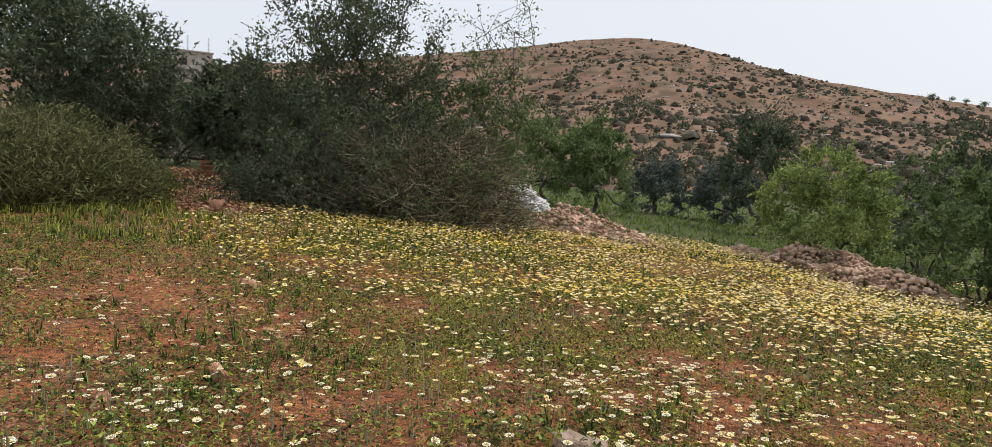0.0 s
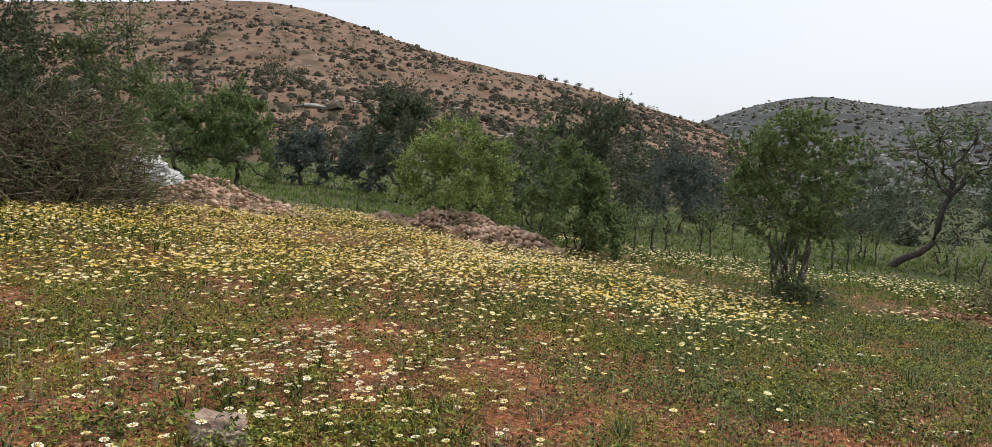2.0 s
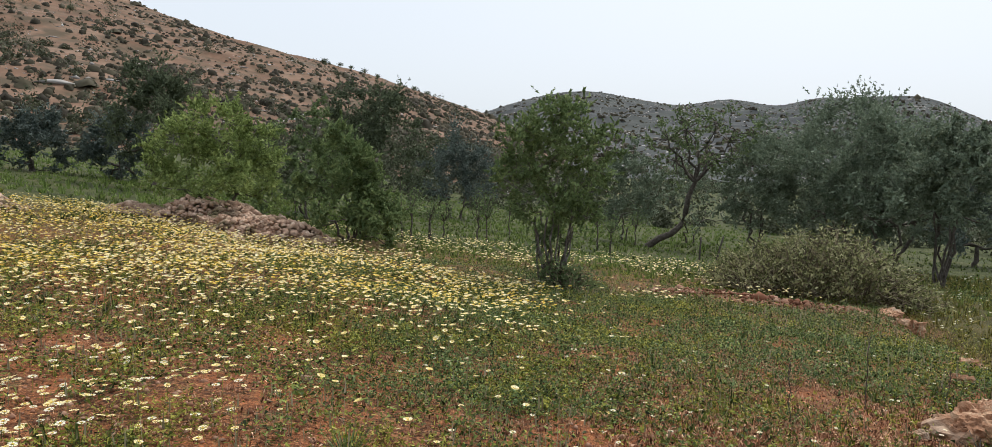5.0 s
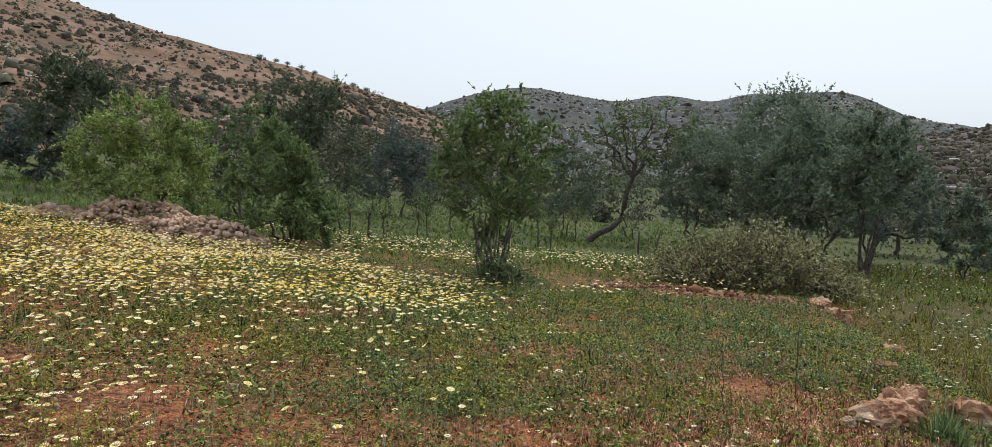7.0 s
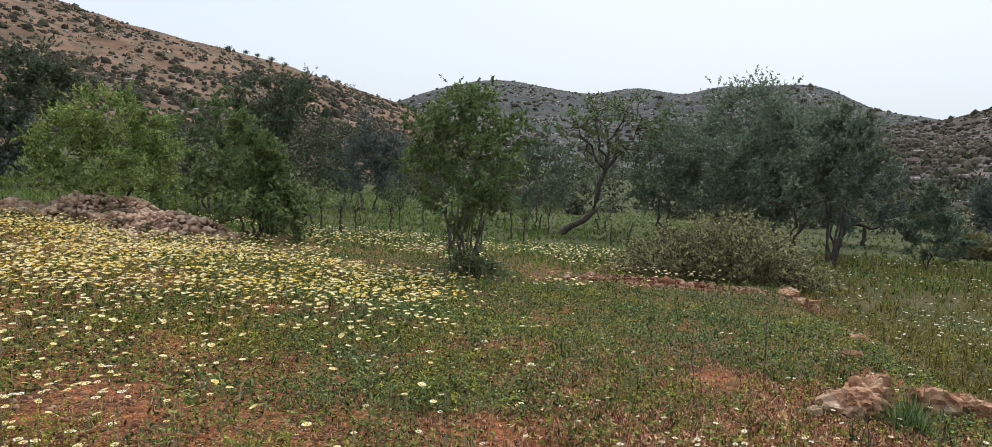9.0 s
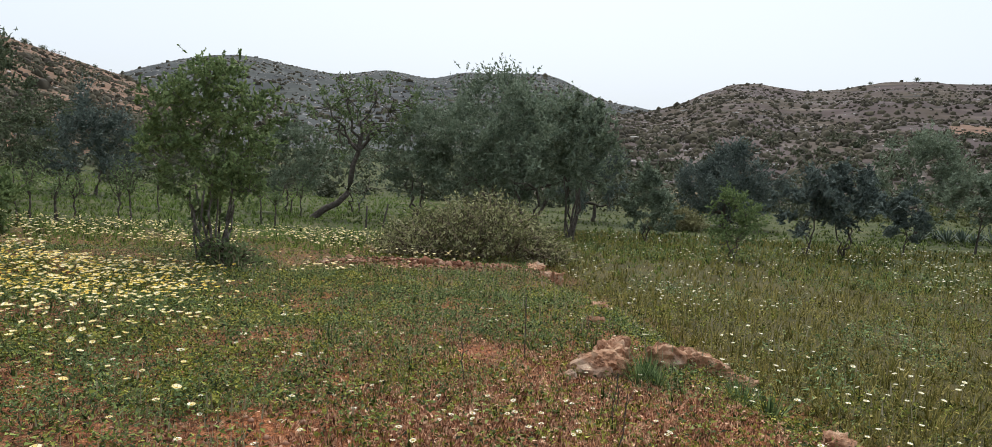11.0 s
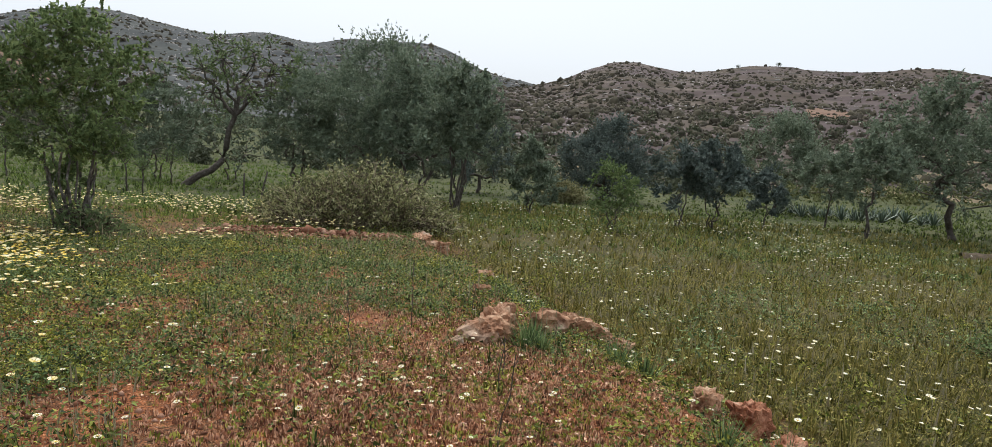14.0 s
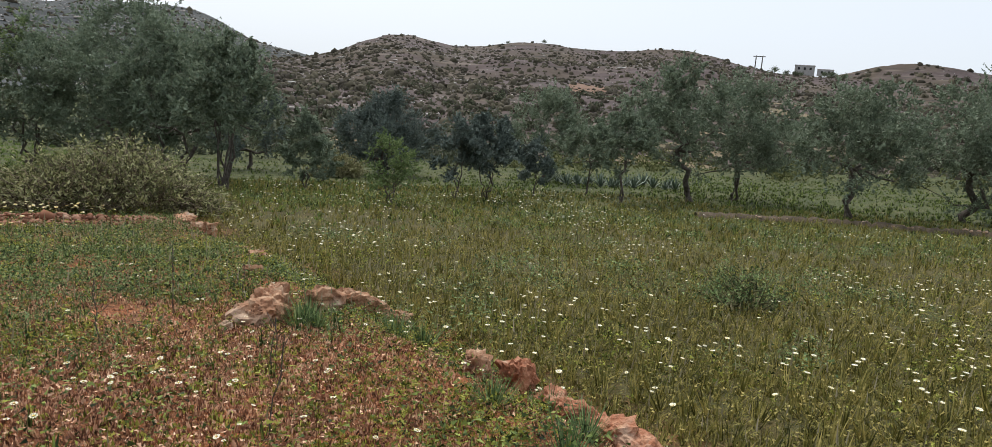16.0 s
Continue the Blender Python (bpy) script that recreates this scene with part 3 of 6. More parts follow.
def patchy(size, low, k):
    return lambda x, y, s: np.clip((vnoise(x, y, size, k) - low) * 3, 0.45, 1)


# a low dome of brush: two uneven rings and a crown, with a few sprays that break its outline
rl_ = np.random.default_rng(46)
LOW = [(math.cos(1.257 * k), math.sin(1.257 * k), -0.1) for k in range(5)] + [(0.75 * math.cos(1.571 * k + 0.4), 0.75 * math.sin(1.571 * k + 0.4), 0.6) for k in range(4)] + [(0.1, -0.05, 0.95)]
LOW_F = [f for f in hull_faces(LOW) if any(LOW[i][2] > 0 for i in f)]
tips, tip_faces = leaves(rl_.normal(0, 0.5, (2, 3)) * [1, 1, 0.4] + [0, 0, 0.65], 0.75, 0.5, rl_)
LOW, LOW_F = np.concatenate([np.array(LOW), tips]), np.concatenate([np.array(LOW_F), tip_faces + len(LOW)])
CHIP = np.array([(0.6, 0, 0), (0.05, 0.5, 0.05), (-0.55, 0.1, 0), (-0.1, -0.5, 0.08), (0.12, 0.05, 0.42), (-0.2, 0.0, 0.35), (0, 0, -0.2)])
CHIP_F = hull_faces([tuple(p) for p in CHIP])


def brushy(size, k):
    """Brush stands thicker low on the slopes, in patches, and towards the shaded end of the western hill."""
    return lambda x, y, s: np.clip(0.2 + 0.6 * (1 - s) + 0.35 * smooth((np.degrees(np.arctan2(x, y)) + 24) / 16) + (vnoise(x, y, size, k) - 0.5) * 1.1, 0.1, 1)


for surf, n, a0, a1, sz, seed in ((hill_left, 20000, -72, 4, 0.62, 1), (hill_right, 15000, 27, 88, 0.5, 2), (hill_far, 5200, -6, 40, 1.15, 3), (hill_back, 500, 72, 86, 1.5, 4)):
    v, f = scatter_on_hill(surf, n, a0, a1, sz, LOW, LOW_F, seed, brushy(26, 2), 1.05, 0.1)
    stuff("hill_shrubs", v, [f], [M_SHRUB], "low dark green shrubs scattered over a dry hillside", "shrubs")
    v, f = scatter_on_hill(surf, int(n * (1.8 if surf is hill_far else 0.5)), a0, a1, sz * (1.25 if surf is hill_far else 0.8), CHIP, CHIP_F, seed + 20, patchy(34, 0.5, 3), 0.7, 0.05)
    stuff("hill_rocks", v, [f], [M_HILL_ROCK], "pale limestone rocks lying over a hillside", "rocks")
    # broken ledges of rock along the slope
    rl_ = np.random.default_rng(seed + 60)
    k = {1: 500, 2: 1600, 3: 1800, 4: 100}[seed]
    la = rl_.uniform(a0, a1, k)
    ls = np.clip((rl_.integers(1, 22, k) + rl_.normal(0, 0.16, k)) / 22, 0.02, 0.98)
    lp = surf(la, ls)
    ok = vnoise(lp[:, 0], lp[:, 1], 40, 5) > 0.42
    lp, la, k = lp[ok], la[ok], int(ok.sum())
    lz = sz * rl_.lognormal(0, 0.5, k)
    v = spread(CHIP, lp, np.stack([lz * 2.2, lz * 0.9, lz * 0.6], -1), np.radians(-la) + rl_.normal(0, 0.2, k))
    stuff("hill_ledges", v, [repeat_faces(CHIP_F, len(CHIP), k)], [M_HILL_ROCK], "broken pale rock ledges along a hillside", "rocks")


def scrub(name, places, size, per, leaf_len, mat, seed, label):
    """Bushes far off, each a loose dome of leaf sprays."""
    rs = np.random.default_rng(seed)
    n = len(places)
    sz = size * rs.lognormal(0, 0.35, n)
    u = rs.normal(0, 1, (n, per, 3))
    u /= np.linalg.norm(u, axis=2, keepdims=True)
    u *= rs.random((n, per, 1)) ** 0.4
    u[..., 2] = np.abs(u[..., 2]) * 1.15
    lump = 1 + 0.3 * np.sin(4 * u[..., :1] + rs.uniform(0, 6, (n, 1, 1))) * np.cos(3 * u[..., 1:2])
    pts = (u * lump * sz[:, None, None] + places[:, None]).reshape(-1, 3)
    v, f = leaves(pts, leaf_len, leaf_len * 0.6, rs)
    stuff(name, v, [f], [mat], label, "bushes")


def on_hill(surface, n, a0, a1, s0, s1, seed):
    rs = np.random.default_rng(seed)
    return surface(rs.uniform(a0, a1, n), s0 + (s1 - s0) * rs.random(n) ** 1.4)


scrub("hill_scrub", on_hill(hill_left, 640, -62, 3, 0.0, 0.45, 91), 1.5, 90, 0.5, M_SCRUB, 92, "dark green scrub at the foot of a hill")
scrub("hill_scrub", on_hill(hill_left, 110, -50, -18, 0.35, 0.9, 93), 1.9, 80, 0.5, M_SCRUB, 94, "grey-green bushes high on a dry hillside")
scrub("hill_scrub", on_hill(hill_right, 190, 26, 90, 0.03, 0.3, 95), 1.4, 90, 0.5, M_SCRUB, 96, "dark green scrub at the foot of a brown hill")
scrub("hill_scrub", on_hill(hill_left, 170, -17, -2, 0.55, 1.0, 87), 1.1, 60, 0.5, M_SCRUB, 88, "dark scrub along the falling ridge of a hill")
rs_ = np.random.default_rng(97)
wa, wd = np.radians(rs_.uniform(-20, 50, 80)), rs_.uniform(52, 68, 80)
wp = np.stack([wd * np.sin(wa), wd * np.cos(wa), ground_z(wd * np.sin(wa), wd * np.cos(wa))], -1)
wa, wd = np.radians(rs_.uniform(50, 92, 36)), rs_.uniform(58, 74, 36)
wq = np.stack([wd * np.sin(wa), wd * np.cos(wa), ground_z(wd * np.sin(wa), wd * np.cos(wa))], -1)
scrub("hedge_scrub", wq, 1.2, 130, 0.3, M_BROOM_LEAF, 99, "olive brown scrub along the edge of terraced fields")
wa, wd = np.radians(rs_.uniform(-22, 36, 170)), rs_.uniform(66, 170, 170)
wq = np.stack([wd * np.sin(wa), wd * np.cos(wa), ground_z(wd * np.sin(wa), wd * np.cos(wa))], -1)
scrub("hedge_scrub", wq, 2.6, 90, 0.7, M_SCRUB, 89, "dark scrub on the plain before the hills")
scrub("hedge_scrub", wp, 1.5, 260, 0.3, M_SCRUB, 98, "dark hedge of scrub along the far edge of the fields")


# ---- trees ----
def sprays(clumps, reach, total, middle, r, up=0.3, each=9):
    """Leafy twigs that grow out of every clump: the place and the direction of each leaf."""
    n = max(20, int(total) // each)
    k = r.integers(0, len(clumps), n)
    out = clumps[k] - middle
    out /= np.linalg.norm(out, axis=1)[:, None] + 1e-6
    way = r.normal(0, 1, (n, 3))
    way = way / np.linalg.norm(way, axis=1)[:, None] + 0.5 * out + [0, 0, up]
    way /= np.linalg.norm(way, axis=1)[:, None] + 1e-6
    start = clumps[k] + way * reach[k][:, None] * r.uniform(-0.3, 0.5, (n, 1)) + r.normal(0, 0.2, (n, 3)) * reach[k][:, None]
    t = r.random((n, each, 1)) * (reach[k] * r.uniform(0.35, 0.8, n))[:, None, None]
    p = start[:, None] + way[:, None] * t
    d = way[:, None] * 0.8 + r.normal(0, 0.6, (n, each, 3))
    return p.reshape(-1, 3), d.reshape(-1, 3)


def leaves_along(p, d, length, width, r, whole=False):
    """A pointed leaf at each place along its direction; near ones are whole lozenges, far ones half."""
    n = len(p)
    d = d / (np.linalg.norm(d, axis=1)[:, None] + 1e-6)
    e = np.cross(d, r.normal(0, 0.8, (n, 3)) + [0, 0, 0.7])
    e /= np.linalg.norm(e, axis=1)[:, None] + 1e-6
    size = r.uniform(0.65, 1.3, (n, 1))
    a, b, side = p - d * length * size * 0.5, p + d * length * size * 0.5, e * width * size * 0.5
    if whole:
        return np.stack([a, p - side * 0.9, b, p + side * 0.9], 1).reshape(-1, 3), np.arange(4 * n).reshape(-1, 4)
    return np.stack([a + side, a - side, b], 1).reshape(-1, 3), np.arange(3 * n).reshape(-1, 3)


def make_tree(az, d, top_el, width, name, label, leaf=M_OLIVE_LEAF, bark=M_BARK, clear=0.3, count=7000, clumps=46, leaf_size=(0.145, 0.062), trunk_r=0.12,
              stems=1, lean=(0, 0), seed=1, group="", height=None, clump_r=0.19, depth=None, crown_shift=(0, 0), bushy=0.0, airy=0.0, crook=0.12, whips=(), foot_r=None, full=0.45):
    """A tree: a crooked trunk or several, limbs that reach every clump of leaves, and an uneven crown with gaps."""
    r = np.random.default_rng(seed)
    clumps = int(clumps * 1.3)
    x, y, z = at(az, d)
    if height is None:
        height = d * math.tan(radians(top_el)) + eye_for(az)[2] - z
    tree = thing(name, (x, y, z - 0.03), label, "tree", group)
    h0 = height * clear
    w = width / 2
    dep = (depth or width) / 2
    # clumps of foliage fill an uneven egg
    lobes = max(3, int(3 + clumps / 22))
    lc = r.normal(0, 1, (lobes, 3))
    lc /= np.linalg.norm(lc, axis=1)[:, None]
    lc *= r.uniform(0.35, 0.62, (lobes, 1))
    lc[0] = (r.uniform(-0.4, -0.15), r.uniform(-0.2, 0.2), r.uniform(0.36, 0.5))
    lc[1] = (-0.5, r.uniform(-0.3, 0.3), r.uniform(-0.35, 0.1))
    lc[2] = (0.5, r.uniform(-0.3, 0.3), r.uniform(-0.35, 0.1))
    if lobes > 3:
        lc[3] = (r.uniform(0.15, 0.4), r.uniform(-0.2, 0.2), r.uniform(0.28, 0.42))
    lr = r.uniform(0.36, 0.56, lobes)
    own = r.integers(0, lobes, clumps)
    u = r.normal(0, 1, (clumps, 3))
    u /= np.linalg.norm(u, axis=1)[:, None]
    u = np.where(r.random((clumps, 1)) < full, u * r.random((clumps, 1)) ** 0.4, lc[own] + u * lr[own][:, None] * r.random((clumps, 1)) ** 0.35)
    u /= np.maximum(1, np.linalg.norm(u, axis=1) / 1.08)[:, None]
    lo_, hi_ = np.percentile(u, 4, axis=0), np.percentile(u, 96, axis=0)
    u = (u - (lo_ + hi_) / 2) / (hi_ - lo_) * 1.75
    mid = (h0 + height) / 2
    half = (height - h0) / 2 * 0.93
    c = np.stack([u[:, 0] * w * 0.92, u[:, 1] * dep * 0.92, mid + u[:, 2] * half], -1)
    taper = 1 - 0.35 * np.clip(u[:, 2], 0, 1) ** 2 + bushy * np.clip(-u[:, 2], 0, 1)
    c[:, :2] *= taper[:, None]
    # the crown's width is turned square to the camera's line of sight
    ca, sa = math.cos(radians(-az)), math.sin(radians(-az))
    shift = np.array([lean[0] + crown_shift[0], lean[1] + crown_shift[1]])
    c[:, 0] += shift[0]
    c[:, 1] += shift[1]
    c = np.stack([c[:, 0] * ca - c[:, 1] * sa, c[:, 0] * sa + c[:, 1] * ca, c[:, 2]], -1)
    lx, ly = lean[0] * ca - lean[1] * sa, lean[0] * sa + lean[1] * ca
    paths, tips = [], []
    for k in range(stems):
        th = 6.28 * k / max(1, stems) + r.uniform(0, 1)
        off = 0 if stems == 1 else trunk_r * 1.4 if foot_r is None else foot_r * r.uniform(0.3, 1.0)
        foot = np.array([off * math.cos(th), off * math.sin(th), 0.0])
        out = 0.0 if stems == 1 else w * 0.30
        fork = np.array([lx * 0.8 + out * math.cos(th), ly * 0.8 + out * math.sin(th), h0 + (height - h0) * r.uniform(0.05, 0.22)])
        rr0 = trunk_r if stems == 1 else trunk_r * r.uniform(0.4, 0.65)
        p = bent(foot, fork, rr0, rr0 * 0.68, r, crook if stems == 1 else 0.09 if stems < 5 else 0.04, 7)
        p[0] = (p[0][0], rr0 * 1.35)
        p.insert(0, (p[0][0] - np.array([0, 0, 0.12]), rr0 * 1.6))
        paths.append(p)
        tips.append((fork, rr0 * 0.68))
    stem_obs = []
    for p in paths:
        tv, tf = tubes([p], 8 if stems < 4 else 6)
        stem_obs.append(part("trunk" if stems == 1 else "stem", mesh_of("trunk", tv, [tf], [bark], smooth_faces=True), tree))
    order = np.argsort(c[:, 2])
    spray = []
    nodes = [(t, rr, k) for k, (t, rr) in enumerate(tips)]
    limbs = [[] for _ in tips]
    for q in c[order]:
        dist = [np.linalg.norm(q - t) + 0.6 * max(0, t[2] - q[2]) for t, _, _ in nodes]
        t, rr, k = nodes[int(np.argmin(dist))]
        r1 = max(0.006, rr * 0.45)
        limbs[k].append(bent(t, q, rr * 0.75, r1, r, 0.09, 4))
        nodes.append((q, r1, k))
        limbs[k].append(bent(q, q + r.normal(0, 0.45, 3) * clump_r * (w + half), r1 * 0.7, 0.004, r, 0.1, 3))
    for across, up in whips:
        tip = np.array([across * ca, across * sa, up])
        path = bent(tips[0][0], tip, tips[0][1] * 0.55, 0.012, r, 0.1, 9)
        limbs[0].append(path)
        for p_, _ in path[3:]:
            for _ in range(5):
                e_ = p_ + r.normal(0, 0.3, 3) + [0, 0, 0.12]
                limbs[0].append(bent(p_, e_, 0.006, 0.003, r, 0.12, 3))
                spray.append(e_ + r.normal(0, 0.1, (26, 3)))
    for own, stem_ob in zip(limbs, stem_obs):
        if own:
            bv, bf = tubes(own, 4)
            part("branch", mesh_of("branch", bv, [bf], [bark], smooth_faces=True), stem_ob)
    cr = clump_r * (w + half) * r.uniform(0.65, 1.15, len(c)) * 1.02
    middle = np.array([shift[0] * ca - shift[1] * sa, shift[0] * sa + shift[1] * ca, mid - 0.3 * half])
    pts, ways = sprays(c, cr, count * 1.9, middle, r)
    if spray:
        extra = np.concatenate(spray)
        pts, ways = np.concatenate([pts, extra]), np.concatenate([ways, r.normal(0, 1, extra.shape)])
    keep = (pts[:, 2] > min(0.25 * h0, 0.5 * height)) & (r.random(len(pts)) > airy * np.clip(1.9 * (pts[:, 2] - h0) / (height - h0) - 0.75, 0, 1))
    lv, lf = leaves_along(pts[keep], ways[keep], leaf_size[0], leaf_size[1], r, whole=d < 18)
    part("crown", mesh_of("crown", lv, [lf], [leaf]), tree)
    return tree


OL = "grey-green olive tree with a dense round crown"
AL = "almond tree with light green leaves on thin stems"
G = "trees of the meadow"
# behind and round the flower slope
make_tree(-78.8, 25, 12.8, 7.0, "carob_tree", "tall dark evergreen tree behind a broad bush", M_CAROB_LEAF, clear=0.08, count=24000, clumps=110, trunk_r=0.22, seed=21)
make_tree(-74.8, 27, 8.2, 5.0, "carob_tree", "dark evergreen tree with a dense crown", M_CAROB_LEAF, clear=0.08, count=14000, clumps=80, trunk_r=0.2, seed=22, full=0.8)
make_tree(-66.4, 21, 7.6, 2.8, "carob_tree", "dark small evergreen tree in the shade of others", M_CAROB_LEAF, clear=0.3, count=11000, clumps=60, trunk_r=0.15, seed=23, full=0.8)
make_tree(-59.0, 17.2, 17.2, 4.5, "carob_tree", "large dark tree with many stems and loose airy branches", M_CAROB_LEAF, clear=0.05, count=30000, clumps=130, trunk_r=0.2, stems=4, seed=24, clump_r=0.13, leaf_size=(0.085, 0.046), bushy=0.25, airy=0.5, whips=((2.2, 4.3), (1.4, 5.4), (0.3, 6.0)))
make_tree(-49.2, 17.5, 10.0, 2.8, "almond_tree", "thin straggling tree with bare crooked branches", M_MID_LEAF, clear=0.15, count=7500, clumps=64, trunk_r=0.12, stems=3, seed=25, clump_r=0.10, leaf_size=(0.085, 0.042), crown_shift=(0.3, 0), airy=0.5, whips=((1.35, 5.2), (0.9, 4.9), (1.1, 4.3), (0.3, 4.6)))
make_tree(-62.6, 25, 7.0, 4.2, "carob_tree", "dark evergreen tree that fills a gap between others", M_CAROB_LEAF, clear=0.04, count=11000, clumps=70, trunk_r=0.15, seed=19, bushy=0.3)
make_tree(-55.0, 27, 6.0, 5.0, "carob_tree", "dark spreading evergreen tree behind brushwood", M_CAROB_LEAF, clear=0.04, count=11000, clumps=70, trunk_r=0.15, seed=20, bushy=0.3)
make_tree(-70.6, 30, 5.4, 5.0, "carob_tree", "low dark evergreen tree behind a path", M_CAROB_LEAF, clear=0.05, count=7000, clumps=60, trunk_r=0.12, seed=18, bushy=0.3)
make_tree(-43.2, 31.5, 5.0, 3.7, "almond_tree", "almond tree with fresh light green leaves", M_YOUNG_LEAF, clear=0.14, count=7000, trunk_r=0.09, seed=26, group=G)
make_tree(-39.0, 29.2, 4.8, 2.8, "almond_tree", "almond tree with fresh light green leaves", M_YOUNG_LEAF, clear=0.14, count=7000, trunk_r=0.09, seed=27, group=G)
make_tree(-34.5, 35.2, 1.9, 2.5, "olive_tree", OL, M_BLUE_LEAF, clear=0.06, count=6500, trunk_r=0.12, seed=28, group=G)
make_tree(-29.4, 36.4, 1.7, 2.9, "olive_tree", "dark round olive tree beside a wheat strip", M_BLUE_LEAF, clear=0.1, count=7500, trunk_r=0.12, seed=29, group=G)
make_tree(-27.3, 31.3, 5.6, 2.9, "almond_tree", "slim dull green tree with a dark upright trunk", M_CAROB_LEAF, clear=0.3, count=6500, trunk_r=0.1, seed=30, group=G)
make_tree(-22.4, 20.6, 2.9, 3.25, "almond_tree", "bright green almond tree on a heap of stones", M_GREEN_LEAF, clear=0.02, count=14000, clumps=100, trunk_r=0.08, stems=4, seed=31, leaf_size=(0.105, 0.045), clump_r=0.14, bushy=0.2, full=0.75)
make_tree(-17.4, 24.5, 3.3, 3.6, "almond_tree", "dull green tree with bare twiggy branches", M_MID_LEAF, clear=0.12, count=5200, clumps=60, trunk_r=0.09, stems=4, seed=32, clump_r=0.12, full=0.2)
make_tree(-14.7, 17.0, 1.5, 2.1, "wild_shrub", "thick dark green shrub at the end of a stone heap", M_YOUNG_LEAF, clear=0.03, count=6500, clumps=50, trunk_r=0.06, stems=4, seed=33, bushy=0.3, clump_r=0.15, full=0.2)
make_tree(-12.8, 30, 4.9, 4.6, "almond_tree", "dark loose tree behind a stone heap", M_CAROB_LEAF, clear=0.18, count=10000, clumps=90, trunk_r=0.1, stems=2, seed=34, clump_r=0.15)
make_tree(-6.2, 39.6, 1.3, 4.5, "olive_tree", "dark blue-green olive tree with a broad crown", M_BLUE_LEAF, clear=0.24, count=9000, trunk_r=0.17, stems=2, seed=35, group=G)
make_tree(1.6, 12.0, 4.8, 2.15, "almond_tree", "leafy young almond tree with a cluster of pale stems", M_YOUNG_LEAF, M_PALE_BARK, clear=0.24, count=9000, clumps=120, trunk_r=0.042, stems=14, seed=36, leaf_size=(0.09, 0.042), clump_r=0.13, bushy=-0.6, foot_r=0.2, full=0.7)
make_tree(7.2, 34, 0.8, 3.0, "almond_tree", "small dark tree with forked stems", M_OLIVE_LEAF, clear=0.25, count=5000, trunk_r=0.07, stems=2, seed=37)
make_tree(12.0, 38, 0.6, 4.5, "almond_tree", "leafless grey-brown tree at the edge of a field", M_OLIVE_LEAF, clear=0.2, count=1800, clumps=60, trunk_r=0.08, stems=2, seed=39)
make_tree(16.8, 33, 2.2, 3.0, "olive_tree", "dark olive tree with several slanting stems", M_OLIVE_LEAF, clear=0.32, count=7500, trunk_r=0.1, stems=4, seed=40, group=G)
make_tree(23.3, 31, 4.6, 6.9, "olive_tree", "large grey-green olive tree with a tall crown", M_OLIVE_LEAF, full=0.85, clear=0.25, count=24000, clumps=140, trunk_r=0.15, stems=6, seed=41, clump_r=0.17, group=G)
make_tree(25.9, 28, 3.6, 4.2, "olive_tree", OL, M_OLIVE_LEAF, clear=0.26, count=10000, clumps=70, trunk_r=0.13, stems=3, seed=42, group=G)
make_tree(28.9, 23.3, 3.0, 2.7, "olive_tree", "young olive tree with stems spreading from one foot", M_OLIVE_LEAF, clear=0.39, count=9000, clumps=64, trunk_r=0.075, stems=7, seed=43, group=G)
make_tree(30.8, 40, -0.4, 3.4, "olive_tree", "dark olive tree in the second row", M_BLUE_LEAF, clear=0.2, count=6000, trunk_r=0.12, seed=44, group=G)
make_tree(34.8, 26.6, -1.8, 1.35, "olive_tree", "small upright young olive tree", M_OLIVE_LEAF, clear=0.16, count=3500, clumps=30, trunk_r=0.05, stems=2, seed=45, group=G)
make_tree(36.0, 30, -3.5, 1.0, "olive_tree", "small bushy olive sapling", M_OLIVE_LEAF, clear=0.12, count=2200, clumps=20, trunk_r=0.04, seed=46, group=G)
make_tree(40.5, 40, 0.0, 4.7, "olive_tree", "large dark olive tree with a full round crown", M_BLUE_LEAF, clear=0.1, count=18000, clumps=80, trunk_r=0.2, seed=47, full=0.9, group=G)
make_tree(41.3, 19.8, -3.1, 1.35, "almond_tree", "small bright green almond sapling", M_YOUNG_LEAF, clear=0.22, count=2600, clumps=40, trunk_r=0.035, stems=3, seed=48, leaf_size=(0.09, 0.035))
make_tree(46.4, 23.4, -1.6, 1.7, "olive_tree", "young dark olive tree", M_BLUE_LEAF, clear=0.38, count=4000, clumps=36, trunk_r=0.05, stems=2, seed=49, group=G)
make_tree(48.8, 24.4, -1.1, 2.0, "olive_tree", "young dark olive tree with a round crown", M_BLUE_LEAF, clear=0.36, count=5500, clumps=40, trunk_r=0.06, stems=3, seed=50, group=G)
make_tree(52.5, 27.0, -2.6, 1.25, "olive_tree", "small round olive sapling", M_BLUE_LEAF, clear=0.33, count=3000, clumps=26, trunk_r=0.04, stems=2, seed=51, group=G)
make_tree(53.2, 40, 1.4, 4.0, "almond_tree", "green tree in the far row", M_OLIVE_LEAF, clear=0.2, count=7000, trunk_r=0.1, seed=52, group=G)
make_tree(56.7, 30.7, -0.9, 2.4, "olive_tree", "olive tree with forked crooked stems", M_OLIVE_LEAF, clear=0.42, count=4500, clumps=40, trunk_r=0.06, stems=2, seed=53, group=G)
make_tree(59.4, 27.6, 0.3, 2.3, "olive_tree", "olive tree with two crooked stems", M_OLIVE_LEAF, clear=0.44, count=4500, clumps=40, trunk_r=0.07, stems=2, seed=54, group=G)
make_tree(64.6, 31.3, 4.0, 4.2, "almond_tree", "leaning tree with a crooked trunk and an open crown", M_OLIVE_LEAF, clear=0.33, count=8500, clumps=80, trunk_r=0.13, seed=55, lean=(-0.9, 0), clump_r=0.15, crook=0.12)
